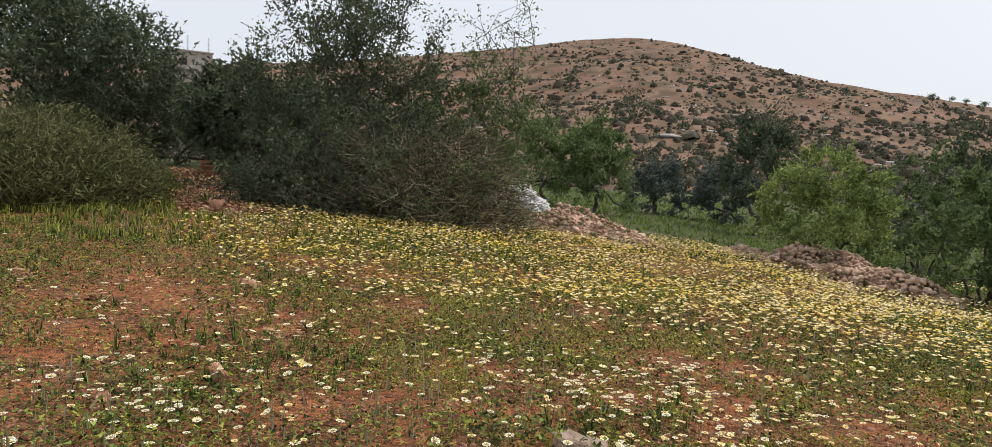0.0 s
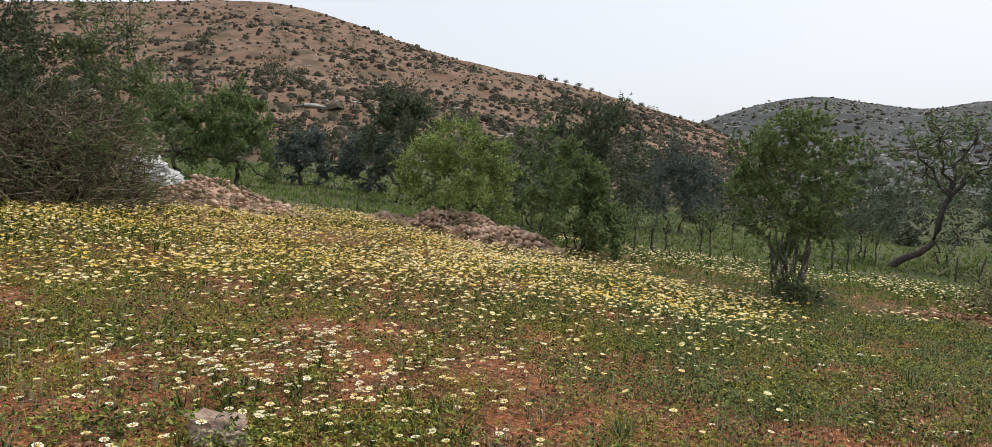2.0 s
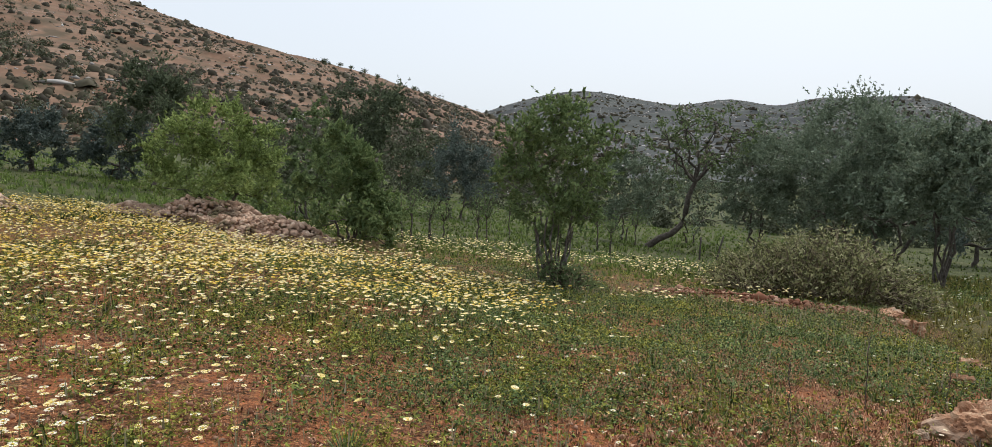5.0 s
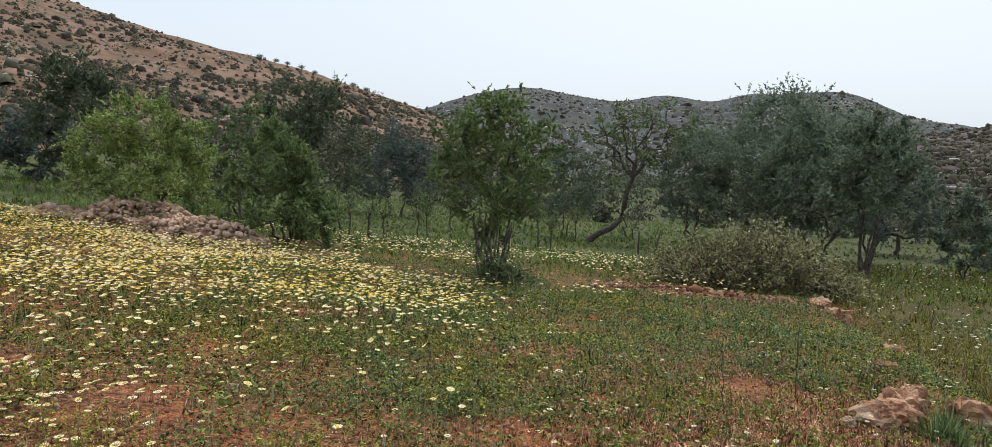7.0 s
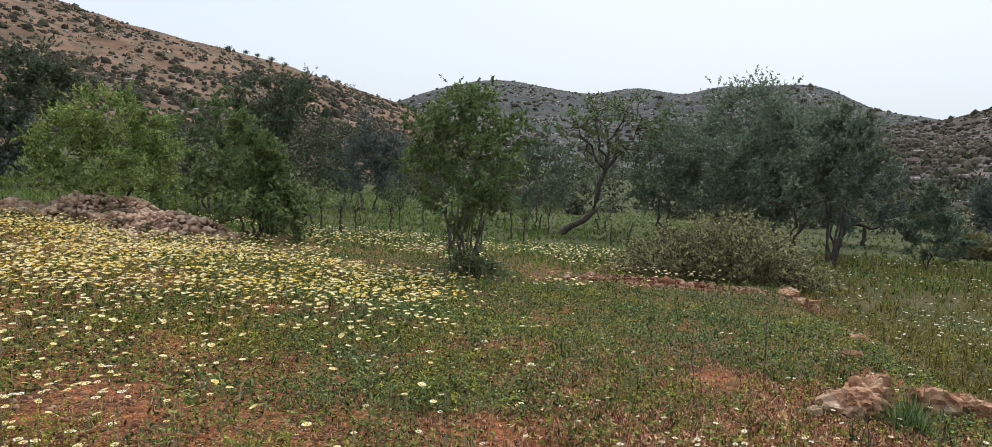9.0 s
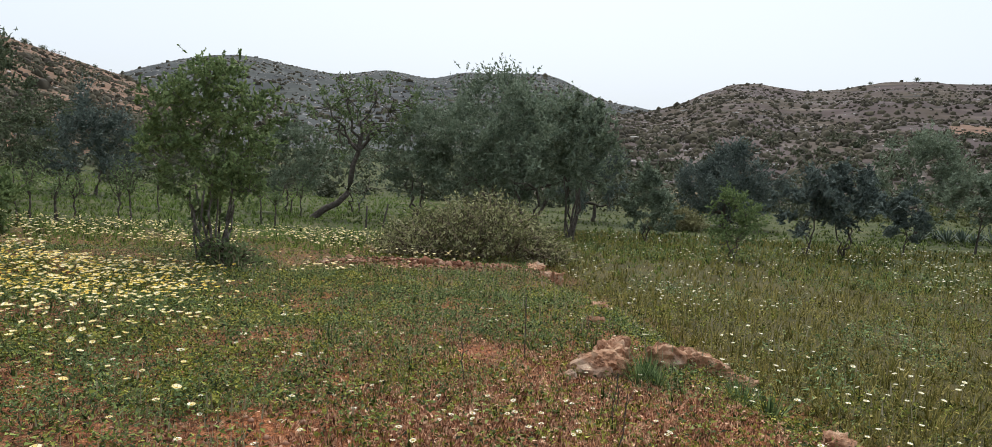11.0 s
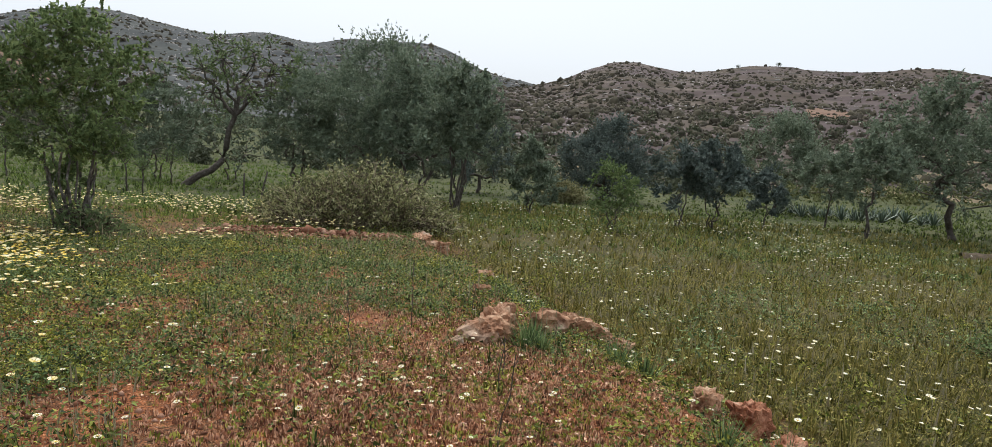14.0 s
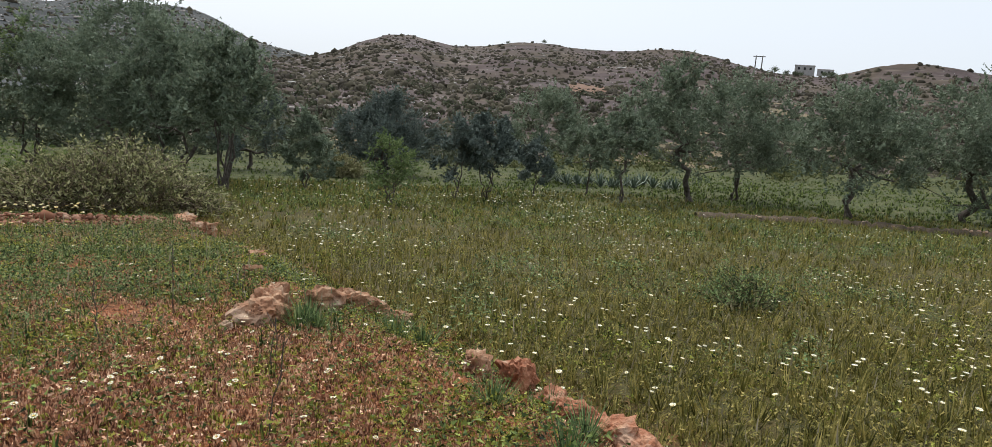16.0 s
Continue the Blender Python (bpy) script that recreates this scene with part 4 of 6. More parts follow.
make_tree(67.6, 34.7, 3.0, 5.0, "olive_tree", "dark olive tree with a wide low crown", M_OLIVE_LEAF, clear=0.26, count=10500, clumps=80, trunk_r=0.13, stems=2, seed=56, group=G)
make_tree(75.6, 29, 3.0, 4.2, "olive_tree", OL, M_OLIVE_LEAF, clear=0.3, count=10500, clumps=90, trunk_r=0.14, stems=2, seed=57, group=G)
make_tree(82.6, 32.8, 3.4, 4.6, "olive_tree", "olive tree with a stout trunk", M_OLIVE_LEAF, clear=0.22, count=9500, clumps=80, trunk_r=0.16, seed=58, group=G)
make_tree(89.0, 30, 3.4, 4.4, "olive_tree", OL, M_OLIVE_LEAF, clear=0.24, count=7000, clumps=50, trunk_r=0.14, seed=59, group=G)


def leaning_tree(az, d):
    """The tree whose bare trunk sweeps up in a long curve before it forks."""
    r = np.random.default_rng(38)
    x, y, z = at(az, d)
    tree = thing("almond_tree", (x, y, z - 0.03), "old almond tree with a long curved leaning trunk", "tree", G)
    k = d / 36
    ca, sa = math.cos(radians(-az)), math.sin(radians(-az))

    def q(a, b, h):
        return np.array([a * ca - b * sa, a * sa + b * ca, h]) * k
    stem = [(q(-0.15, 0, -0.1), 0.2 * k), (q(0, 0, 0.1), 0.17 * k), (q(0.5, 0, 0.5), 0.16 * k), (q(1.05, 0, 0.75), 0.15 * k), (q(1.5, 0, 1.2), 0.145 * k), (q(1.68, 0, 1.8), 0.135 * k), (q(1.78, 0, 2.6), 0.125 * k), (q(2.05, 0, 3.3), 0.105 * k)]
    v, f = tubes([stem], 8)
    part("trunk", mesh_of("trunk", v, [f], [M_BARK], smooth_faces=True), tree)
    a, b = q(2.05, 0, 3.3), 0.085 * k
    mains = [q(1.1, 0.2, 4.3), q(2.9, -0.3, 4.4), q(2.9, 0.2, 6.2), q(1.5, -0.4, 5.8), q(0.7, 0, 5.3), q(3.5, 0, 5.3)]
    limbs = [bent(a, m, b, 0.04 * k, r, 0.08, 6) for m in mains]
    c = np.concatenate([m + r.normal(0, 0.75, (11, 3)) * [1, 1, 0.7] for m in mains])
    c[:, 2] = np.clip(c[:, 2], 3.0 * k, 6.6 * k)
    limbs += [bent(mains[n // 11], p, 0.03 * k, 0.008, r, 0.1, 4) for n, p in enumerate(c)]
    v, f = tubes(limbs, 5)
    part("branch", mesh_of("branch", v, [f], [M_BARK], smooth_faces=True), tree)
    pts, ways = sprays(c, np.full(len(c), 0.5), 5200, q(2.0, 0, 4.2), r)
    v, f = leaves_along(pts, ways, 0.13, 0.055, r)
    part("crown", mesh_of("crown", v, [f], [M_MID_LEAF]), tree)


leaning_tree(9.0, 31.7)


def sapling(az, d, h, seed, group="orchard saplings"):
    r = np.random.default_rng(seed)
    x, y, z = at(az, d)
    tree = thing("almond_sapling", (x, y, z - 0.02), "thin young almond sapling with few leaves", "sapling", group)
    tips = [np.array([r.normal(0, 0.22), r.normal(0, 0.22), h * r.uniform(0.6, 1.0)]) for _ in range(7)]
    fork = np.array([r.normal(0, 0.05), 0, h * 0.42])
    v, f = tubes([bent((0, 0, -0.05), fork, 0.03, 0.022, r, 0.05, 5)], 6)
    part("trunk", mesh_of("trunk", v, [f], [M_BARK], smooth_faces=True), tree)
    for t in tips:
        v, f = tubes([bent(fork, t, 0.015, 0.005, r, 0.08, 4)], 4)
        part("branch", mesh_of("branch", v, [f], [M_BARK], smooth_faces=True), tree)
    pts = np.concatenate([fork + (t - fork) * r.uniform(0.3, 1.05, (26, 1)) + r.normal(0, 0.10, (26, 3)) for t in tips])
    v, f = leaves(pts, 0.11, 0.045, r)
    part("crown", mesh_of("crown", v, [f], [M_MID_LEAF]), tree)


for n, (a, d, h) in enumerate(((-8.1, 21.7, 1.3), (-7.2, 23, 1.3), (-4.5, 22.9, 1.7), (-3.7, 23.2, 1.9), (-1.9, 29.6, 1.9), (5.1, 24.8, 2.0), (6.1, 23.7, 1.7), (8.0, 31, 1.9), (-10.4, 21, 1.7), (-9.7, 20, 1.6))):
    sapling(a, d, h, 100 + n)


def post(az, d, h, lean):
    r = np.random.default_rng(int(az * 10) % 97)
    x, y, z = at(az, d)
    v, f = tubes([[((0, 0, -0.1), 0.035), ((lean * 0.5, 0, h * 0.5), 0.032), ((lean, 0, h), 0.03), ((lean, 0, h + 0.01), 0.002)]], 7)
    ob = new("fence_post", mesh_of("fence_post", v, [f], [M_POST]))
    ob.location = (x, y, z)
    tagged(ob, "thin weathered wooden post stuck in the grass", "post", "posts in the meadow")


for a, d, h, l in ((12.9, 25.2, 0.8, 0.02), (14.1, 25.4, 0.9, 0.22), (-8.3, 22, 0.95, 0.03)):
    post(a, d, h, l)


# ---- heaps of brushwood and bushes ----
def brush(az, d, width, height, name, label, category, twig, leaf, twigs, leafy, seed, depth=None, upright=0.4, leaf_size=(0.06, 0.025), skew=0.0):
    """A heap of tangled twigs, highest in the middle, with small leaves along them."""
    r = np.random.default_rng(seed)
    x, y, z = at(az, d)
    heap = thing(name, (x, y, z), label, category)
    depth = depth or width * 0.7
    ca, sa = math.cos(radians(-az)), math.sin(radians(-az))
    paths, pts = [], []
    for _ in range(twigs):
        u, v_ = r.uniform(-1, 1), r.uniform(-1, 1)
        if u * u + v_ * v_ > 1:
            continue
        hh = height * math.sqrt(max(0.04, 1 - (u * u + v_ * v_))) * (1 + 0.22 * math.sin(4.1 * u + seed) * math.cos(2.3 * v_)) * (1 + skew * u)
        p0 = np.array([u * width / 2, v_ * depth / 2, hh * r.uniform(0.0, 0.75)])
        way = np.array([u * 0.8 + r.normal(0, 0.8), v_ * 0.6 + r.normal(0, 0.8), r.normal(upright, 0.45)])
        way /= np.linalg.norm(way)
        ln = r.uniform(0.25, 0.75) * (0.55 + 0.35 * height)
        p1 = p0 + way * ln
        p1[2] = min(max(0.03, p1[2]), hh * 1.12)
        p0, p1 = (np.array([p[0] * ca - p[1] * sa, p[0] * sa + p[1] * ca, p[2]]) for p in (p0, p1))
        g = [ground_z(x + p[0], y + p[1]) - z for p in (p0, p1)]
        p0[2] += g[0]
        p1[2] += g[1]
        b = bent(p0, p1, r.uniform(0.007, 0.016), 0.003, r, 0.22, 3)
        paths.append(b)
        if r.random() < leafy:
            for q_, _ in b[1:]:
                pts.append(q_ + r.normal(0, 0.05, (5, 3)))
    v, f = tubes(paths, 3)
    tagged(part("brushwood", mesh_of("brushwood", v, [f], [twig]), heap), kind="stuff")
    if pts:
        v, f = leaves(np.concatenate(pts), *leaf_size, r)
        tagged(part("foliage", mesh_of("foliage", v, [f], [leaf]), heap), kind="stuff")
    return heap


brush(-82.2, 15.8, 5.3, 2.15, "broom_bush", "broad feathery green broom bush", "bush", M_TWIG_GREEN, M_BROOM_LEAF, 5600, 0.9, 61, upright=0.9, leaf_size=(0.10, 0.026), skew=-0.3)
brush(-52.8, 17.0, 4.6, 2.9, "brushwood_heap", "heap of dry grey tangled branches under a tree", "brushwood", M_TWIG, M_MID_LEAF, 5200, 0.55, 62, upright=0.3)
brush(-61.2, 16.6, 2.4, 1.6, "undergrowth", "dark green undergrowth at the foot of a tree", "bush", M_TWIG, M_CAROB_LEAF, 1500, 1.0, 63, upright=0.7, leaf_size=(0.09, 0.05))
brush(21.4, 15.8, 3.7, 1.25, "bush", "heap of cut branches with pale green leaves", "bush", M_TWIG, M_BUSH_LEAF, 3000, 0.8, 64, upright=0.8, leaf_size=(0.085, 0.032))
brush(69.2, 9.0, 0.6, 0.5, "bush", "low dark green weed bush in the grass", "bush", M_TWIG_GREEN, M_GREY_WEED, 150, 1.0, 65, upright=1.4, leaf_size=(0.045, 0.02))
brush(2.6, 11.85, 0.6, 0.45, "undergrowth", "dark leafy shoots round the foot of a young tree", "bush", M_TWIG, M_MID_LEAF, 130, 1.0, 67, upright=1.2, leaf_size=(0.07, 0.035))
brush(37.0, 36.0, 2.2, 1.3, "dry_bush", "straw-yellow dry bush at the end of a field", "bush", M_SPIKE, M_PALE_LEAF, 700, 0.8, 66, upright=0.8, leaf_size=(0.14, 0.06))


# ---- rocks ----
def rock_mesh(name, size, mat, seed, rough=0.75):
    """A weathered boulder: broken along planes, cracked and worn uneven."""
    bm = bmesh.new()
    bmesh.ops.create_icosphere(bm, subdivisions=4, radius=1.0)
    rp = random.Random(seed * 17 + 5)
    planes = [(Vector((rp.gauss(0, 1), rp.gauss(0, 1), rp.gauss(0, 0.9))).normalized(), rp.uniform(0.3, 0.5)) for _ in range(13)]
    planes += [(Vector((0.15, 0.1, 1)).normalized(), 0.36), (Vector((0, 0, -1)), 0.5)]
    for v in bm.verts:
        way = v.co.normalized()
        reach = min([h / way.dot(nrm) for nrm, h in planes if way.dot(nrm) > 0.05] + [0.75])
        p = way * reach
        q = p * 2.2 + Vector((seed * 7.7, seed * 3.1, seed))
        crack = abs(noise.noise(q * 1.9))
        cell = noise.voronoi(q * 2.1)[0]
        n1 = noise.noise(q * 2.7) * 0.12 + noise.noise(q * 6) * 0.07 + noise.noise(q * 13) * 0.06 + noise.noise(q * 27) * 0.03 - max(0.0, 0.10 - crack) * 1.2
        n1 += 0.16 * min(0.5, cell[1] - cell[0]) - 0.05
        p += way * n1 * rough
        v.co = Vector((p.x * size[0], p.y * size[1], p.z * size[2]))
    me = bpy.data.meshes.new(name)
    bm.to_mesh(me)
    bm.free()
    me.materials.append(mat)
    return me


def rock(x, y, size, seed, label, mat=M_RED_ROCK, turn=0, sink=0.3, tip=0, group="rocks of the terrace edge"):
    if group != SM:
        size = (1.12 * size[0], 1.12 * size[1], 1.6 * size[2])
    ob = new("rock", rock_mesh("rock", size, mat, seed))
    ob.matrix_basis = pose(x, y, float(ground_z(x, y)) + size[2] * (0.5 - sink), tip, 0, turn)
    return tagged(ob, label, "rock", group)


RL = "reddish weathered limestone rock half sunk in the soil"
SM = "stones in the meadow"
rock(3.52, 5.93, (0.36, 0.32, 0.24), 1, "pale reddish limestone boulder on a terrace edge", turn=-20, tip=12, sink=0.35)
rock(3.71, 6.12, (0.34, 0.30, 0.27), 24, RL, turn=15, tip=-10, sink=0.35)
rock(3.4, 5.85, (0.2, 0.18, 0.13), 27, RL, turn=35)
rock(3.97, 6.39, (0.24, 0.2, 0.2), 28, RL, turn=55)
rock(4.05, 6.67, (0.2, 0.16, 0.1), 2, RL, turn=30, tip=10)
rock(4.13, 5.97, (0.36, 0.28, 0.22), 3, "pale boulder lying along a terrace edge", turn=-25, tip=-8, sink=0.35)
rock(4.40, 5.89, (0.40, 0.28, 0.23), 25, "long pale boulder lying along a terrace edge", turn=-40, tip=6)
rock(4.67, 5.81, (0.34, 0.24, 0.17), 4, RL, turn=-30)
rock(4.87, 5.75, (0.22, 0.2, 0.11), 29, RL, turn=10)
rock(3.12, 5.8, (0.12, 0.1, 0.07), 5, RL, turn=10)
rock(4.4, 7.6, (0.2, 0.16, 0.09), 6, RL, turn=40)
rock(5.57, 9.8, (0.34, 0.26, 0.14), 7, RL, turn=0)
rock(5.1, 8.6, (0.3, 0.2, 0.12), 26, RL, turn=20)
rock(6.15, 11.9, (0.5, 0.36, 0.24), 8, "pale boulder in the grass near a heap of branches", turn=15)
rock(6.5, 13.3, (0.55, 0.36, 0.16), 9, RL, turn=60)
rock(3.74, 3.78, (0.22, 0.2, 0.19), 10, "pale yellowish stone on a terrace edge", M_RED_ROCK, turn=15, tip=10, sink=0.3)
rock(3.92, 3.56, (0.27, 0.24, 0.22), 11, "red crumbly rock on a terrace edge", turn=45, sink=0.3, mat=M_CLAY_ROCK)
rock(3.8, 3.22, (0.26, 0.22, 0.15), 12, RL, turn=30, sink=0.3, mat=M_CLAY_ROCK)
rock(3.72, 2.98, (0.36, 0.26, 0.15), 13, RL, turn=70, sink=0.3, mat=M_CLAY_ROCK)
rock(3.68, 2.74, (0.36, 0.26, 0.14), 14, RL, turn=60, sink=0.3, mat=M_CLAY_ROCK)
rock(3.66, 2.48, (0.34, 0.24, 0.13), 15, RL, turn=80, sink=0.3, mat=M_CLAY_ROCK)
rock(-2.44, 3.02, (0.42, 0.3, 0.24), 16, "pale grey stone half buried among daisies", M_ROCK, turn=20, group=SM)
rock(-1.19, 5.56, (0.1, 0.08, 0.08), 17, "small red stone among weeds", group=SM)
for k, (a, d, w, h) in enumerate(((-23.0, 18.3, 0.42, 0.24), (-21.9, 18.1, 0.5, 0.3), (-19.4, 16.7, 0.34, 0.2))):
    rock(at(a, d)[0], at(a, d)[1], (w, w * 0.7, h), 60 + k, "pinkish slab at the foot of a stone heap", M_PILE, turn=30 * k, sink=0.1, tip=12 - 6 * k, group="slabs by the stone heaps")
rock(-4.65, 1.92, (0.13, 0.1, 0.24), 18, "upright red stone among daisies", group=SM, tip=15)
rock(-7.59, 3.46, (0.36, 0.2, 0.11), 19, "flat reddish stone in the soil", group=SM)
rock(-4.55, 1.19, (0.16, 0.12, 0.13), 20, "red stone in bare soil", group=SM)
rock(-5.66, 2.81, (0.24, 0.16, 0.08), 21, "flat reddish stone in the soil", group=SM)
rock(-8.41, 1.5, (0.28, 0.2, 0.14), 22, "reddish stone on bare red soil", group=SM)
rock(-7.42, 1.89, (0.2, 0.18, 0.11), 23, "reddish stone on bare red soil", group=SM)

STONES = [mesh_of("stone", p, [f], [M_PILE]) for p, f in zip(STONE_P, STONE_F)]
REDS = [mesh_of("stone", p, [f], [M_CLOD]) for p, f in zip(STONE_P, STONE_F)]
WHITES = [mesh_of("stone", p, [f], [M_WHITE_STONE]) for p, f in zip(STONE_P, STONE_F)]


def heap_of_stones(az, d, width, depth, height, n, size, label, seed, meshes=STONES, skew=0.0, name="stone_heap", mat=M_PILE):
    """A low heap of loose field stones on a core of earth and rubble."""
    r = np.random.default_rng(seed)
    x, y, z = at(az, d)
    heap = thing(name, (x, y, z), label, "stone heap")
    ca, sa = math.cos(radians(-az)), math.sin(radians(-az))

    def top(u, v_):
        return height * np.clip(1 - (u * u + v_ * v_), 0, 1) ** 0.8 * (1 + skew * u) * (0.75 + 0.5 * vnoise(u * 3 + seed, v_ * 3, 0.8, 2))
    k = 28
    U, V_ = np.meshgrid(np.linspace(-1.05, 1.05, k), np.linspace(-1.05, 1.05, k), indexing="ij")
    X, Y = U * width / 2, V_ * depth / 2
    X, Y = X * ca - Y * sa, X * sa + Y * ca
    Z = ground_z(x + X, y + Y) - z + top(U, V_) * 0.85 - 0.10 + r.normal(0, 0.02, U.shape)
    i, j = np.meshgrid(np.arange(k - 1), np.arange(k - 1), indexing="ij")
    f = np.stack([i * k + j, (i + 1) * k + j, (i + 1) * k + j + 1, i * k + j + 1], -1).reshape(-1, 4)
    part("rubble_core", mesh_of("rubble_core", np.stack([X, Y, Z], -1).reshape(-1, 3), [f], [mat], smooth_faces=True), heap)
    # the small rubble between the stones
    k = 950
    a, q = r.uniform(0, 6.28, k), np.sqrt(r.random(k)) * 1.08
    u, v_ = q * np.cos(a), q * np.sin(a)
    X, Y = u * width / 2, v_ * depth / 2
    X, Y = X * ca - Y * sa, X * sa + Y * ca
    P = np.stack([X, Y, ground_z(x + X, y + Y) - z + top(u, v_) - 0.02], -1)
    sv = spread(CHIP * 1.3, P, size * 0.95 * r.lognormal(0, 0.45, k), r.uniform(0, 6.28, k), r.normal(0, 0.6, k))
    tagged(part("rubble", mesh_of("rubble", sv, [repeat_faces(CHIP_F, len(CHIP), k)], [mat]), heap), kind="stuff")
    for m in range(n):
        a, q = r.uniform(0, 6.28), math.sqrt(r.random()) * 1.0
        u, v_ = q * math.cos(a), q * math.sin(a)
        X, Y = u * width / 2, v_ * depth / 2
        X, Y = X * ca - Y * sa, X * sa + Y * ca
        s = size * min(2.6, r.lognormal(0, 0.5))
        zz = float(ground_z(x + X, y + Y)) - z + float(top(u, v_)) + s * 0.1 - 0.04
        part("stone", meshes[m % len(meshes)], heap, m=Matrix.LocRotScale((X, Y, zz), Euler(r.uniform(-0.6, 0.6, 3) + [0, 0, r.uniform(0, 6)]), Vector((s, s, s * r.uniform(0.5, 1.1)))))
    return heap


heap_of_stones(-39.6, 18.6, 3.5, 3.0, 0.62, 290, 0.07, "low heap of small pinkish field stones", 71, skew=-0.4)
heap_of_stones(-22.3, 19.3, 2.9, 2.0, 0.6, 290, 0.085, "heap of reddish field stones under an almond tree", 72)
heap_of_stones(-18.2, 17.0, 2.6, 1.8, 0.5, 260, 0.08, "heap of field stones overgrown with dry weeds", 73)
heap_of_stones(-27.3, 20.4, 1.6, 1.0, 0.2, 80, 0.09, "few reddish field stones at a field edge", 74)
heap_of_stones(17.4, 13.1, 4.3, 1.7, 0.12, 150, 0.045, "strip of bare red soil and small stones before a bush", 75, REDS, mat=M_CLOD, name="soil_strip")
# made-up heap where a white surface of unknown kind stands
heap_of_stones(-45.9, 25.0, 2.8, 1.6, 0.85, 140, 0.22, "heap of white stones in place of an unclear white surface behind brushwood", 76, skew=-0.45, meshes=WHITES, mat=M_WHITE_STONE)
heap_of_stones(-66.5, 15.5, 3.0, 2.4, 0.12, 110, 0.05, "slope of fallen leaves and small stones under trees", 77, REDS, mat=M_CLOD)


def earth_bank(points, height, width, seed):
    """A low bank of earth and stones along the lower edge of the grass field."""
    rb = np.random.default_rng(seed)
    pts = np.array(points, float)
    t = np.linspace(0, 1, 140)
    xs, ys = np.interp(t, np.linspace(0, 1, len(pts)), pts[:, 0]), np.interp(t, np.linspace(0, 1, len(pts)), pts[:, 1])
    nx, ny = -np.gradient(ys), np.gradient(xs)
    ln = np.hypot(nx, ny)
    nx, ny = nx / ln, ny / ln
    rows = []
    for o, h in ((-0.5, -0.05), (-0.3, 0.6), (-0.08, 1.0), (0.12, 0.95), (0.32, 0.5), (0.5, -0.05)):
        X, Y = xs + nx * o * width, ys + ny * o * width
        rows.append(np.stack([X, Y, ground_z(X, Y) + h * height * rb.uniform(0.5, 1.3, len(t))], -1))
    V = np.stack(rows, 1).reshape(-1, 3)
    i, j = np.meshgrid(np.arange(len(t) - 1), np.arange(5), indexing="ij")
    f = np.stack([i * 6 + j, (i + 1) * 6 + j, (i + 1) * 6 + j + 1, i * 6 + j + 1], -1).reshape(-1, 4)
    bank = thing("earth_bank", (0, 0, 0), "low bank of brown earth and stones across the grass", "bank")
    part("earth", mesh_of("earth", V, [f], [M_BANK], smooth_faces=True), bank)
    for m in range(45):
        k = rb.integers(4, 136)
        o = rb.uniform(-0.35, 0.35) * width
        X, Y = xs[k] + nx[k] * o, ys[k] + ny[k] * o
        sz = 0.13 * rb.lognormal(0, 0.4)
        part("stone", STONES[m % 6], bank, m=Matrix.LocRotScale((X, Y, float(ground_z(X, Y)) + height * 0.7), Euler((0, 0, rb.uniform(0, 6))), Vector((sz, sz, sz))))


earth_bank([(22.8, 11.2), (25.6, 8.0), (26.6, 4.6), (26.9, 3.4), (27.0, 0.5)], 0.15, 0.7, 78)


def brick_stub(az, d):
    x, y, z = at(az, d)
    wall = thing("brick_pillar", (x, y, z), "crumbling red brick pillar in the shade of trees", "pillar")
    r = random.Random(4)
    bm = bmesh.new()
    bmesh.ops.create_cube(bm, size=1)
    bmesh.ops.scale(bm, vec=(0.24, 0.11, 0.07), verts=bm.verts)
    bmesh.ops.bevel(bm, geom=bm.edges[:], offset=0.008, segments=1)
    me = bpy.data.meshes.new("brick")
    bm.to_mesh(me)
    bm.free()
    me.materials.append(M_BRICK)
    for row in range(6):
        for k in range(3 if row % 2 else 2):
            part("brick", me, wall, m=pose((k - (1 if row % 2 else 0.5)) * 0.25 + r.uniform(-0.01, 0.01), r.uniform(-0.01, 0.01), 0.04 + row * 0.08, 0, 0, -az + r.uniform(-3, 3)))


brick_stub(-68.6, 24.0)


# ---- agave hedge ----
def agave(seed):
    r = np.random.default_rng(seed)
    plant = thing("agave", (0, 0, 0), "grey-blue agave with stiff pointed leaves", "agave", "agave hedge")
    V, F = [], []
    for k in range(24):
        th, up = k * 2.4, 0.5 + 0.95 * k / 24
        ln = r.uniform(0.9, 1.35)
        way = np.array([math.cos(th) * math.cos(up), math.sin(th) * math.cos(up), math.sin(up)])
        side = np.array([-math.sin(th), math.cos(th), 0])
        nrm = np.cross(side, way)
        base = len(V) * 1
        rows = []
        for t, w in ((0, 0.05), (0.3, 0.06), (0.7, 0.045), (1.0, 0.004)):
            c = way * ln * t + np.array([0, 0, -0.10 * t * t])
            rows += [c - side * w, c + nrm * -0.03 * (1 - t), c + side * w]
        b = 12 * k
        V += rows
        for s in range(3):
            for q_ in range(2):
                F.append([b + 3 * s + q_, b + 3 * s + q_ + 1, b + 3 * s + q_ + 4, b + 3 * s + q_ + 3])
    part("leaves", mesh_of("leaves", np.array(V), [np.array(F)], [M_AGAVE]), plant)
    return plant


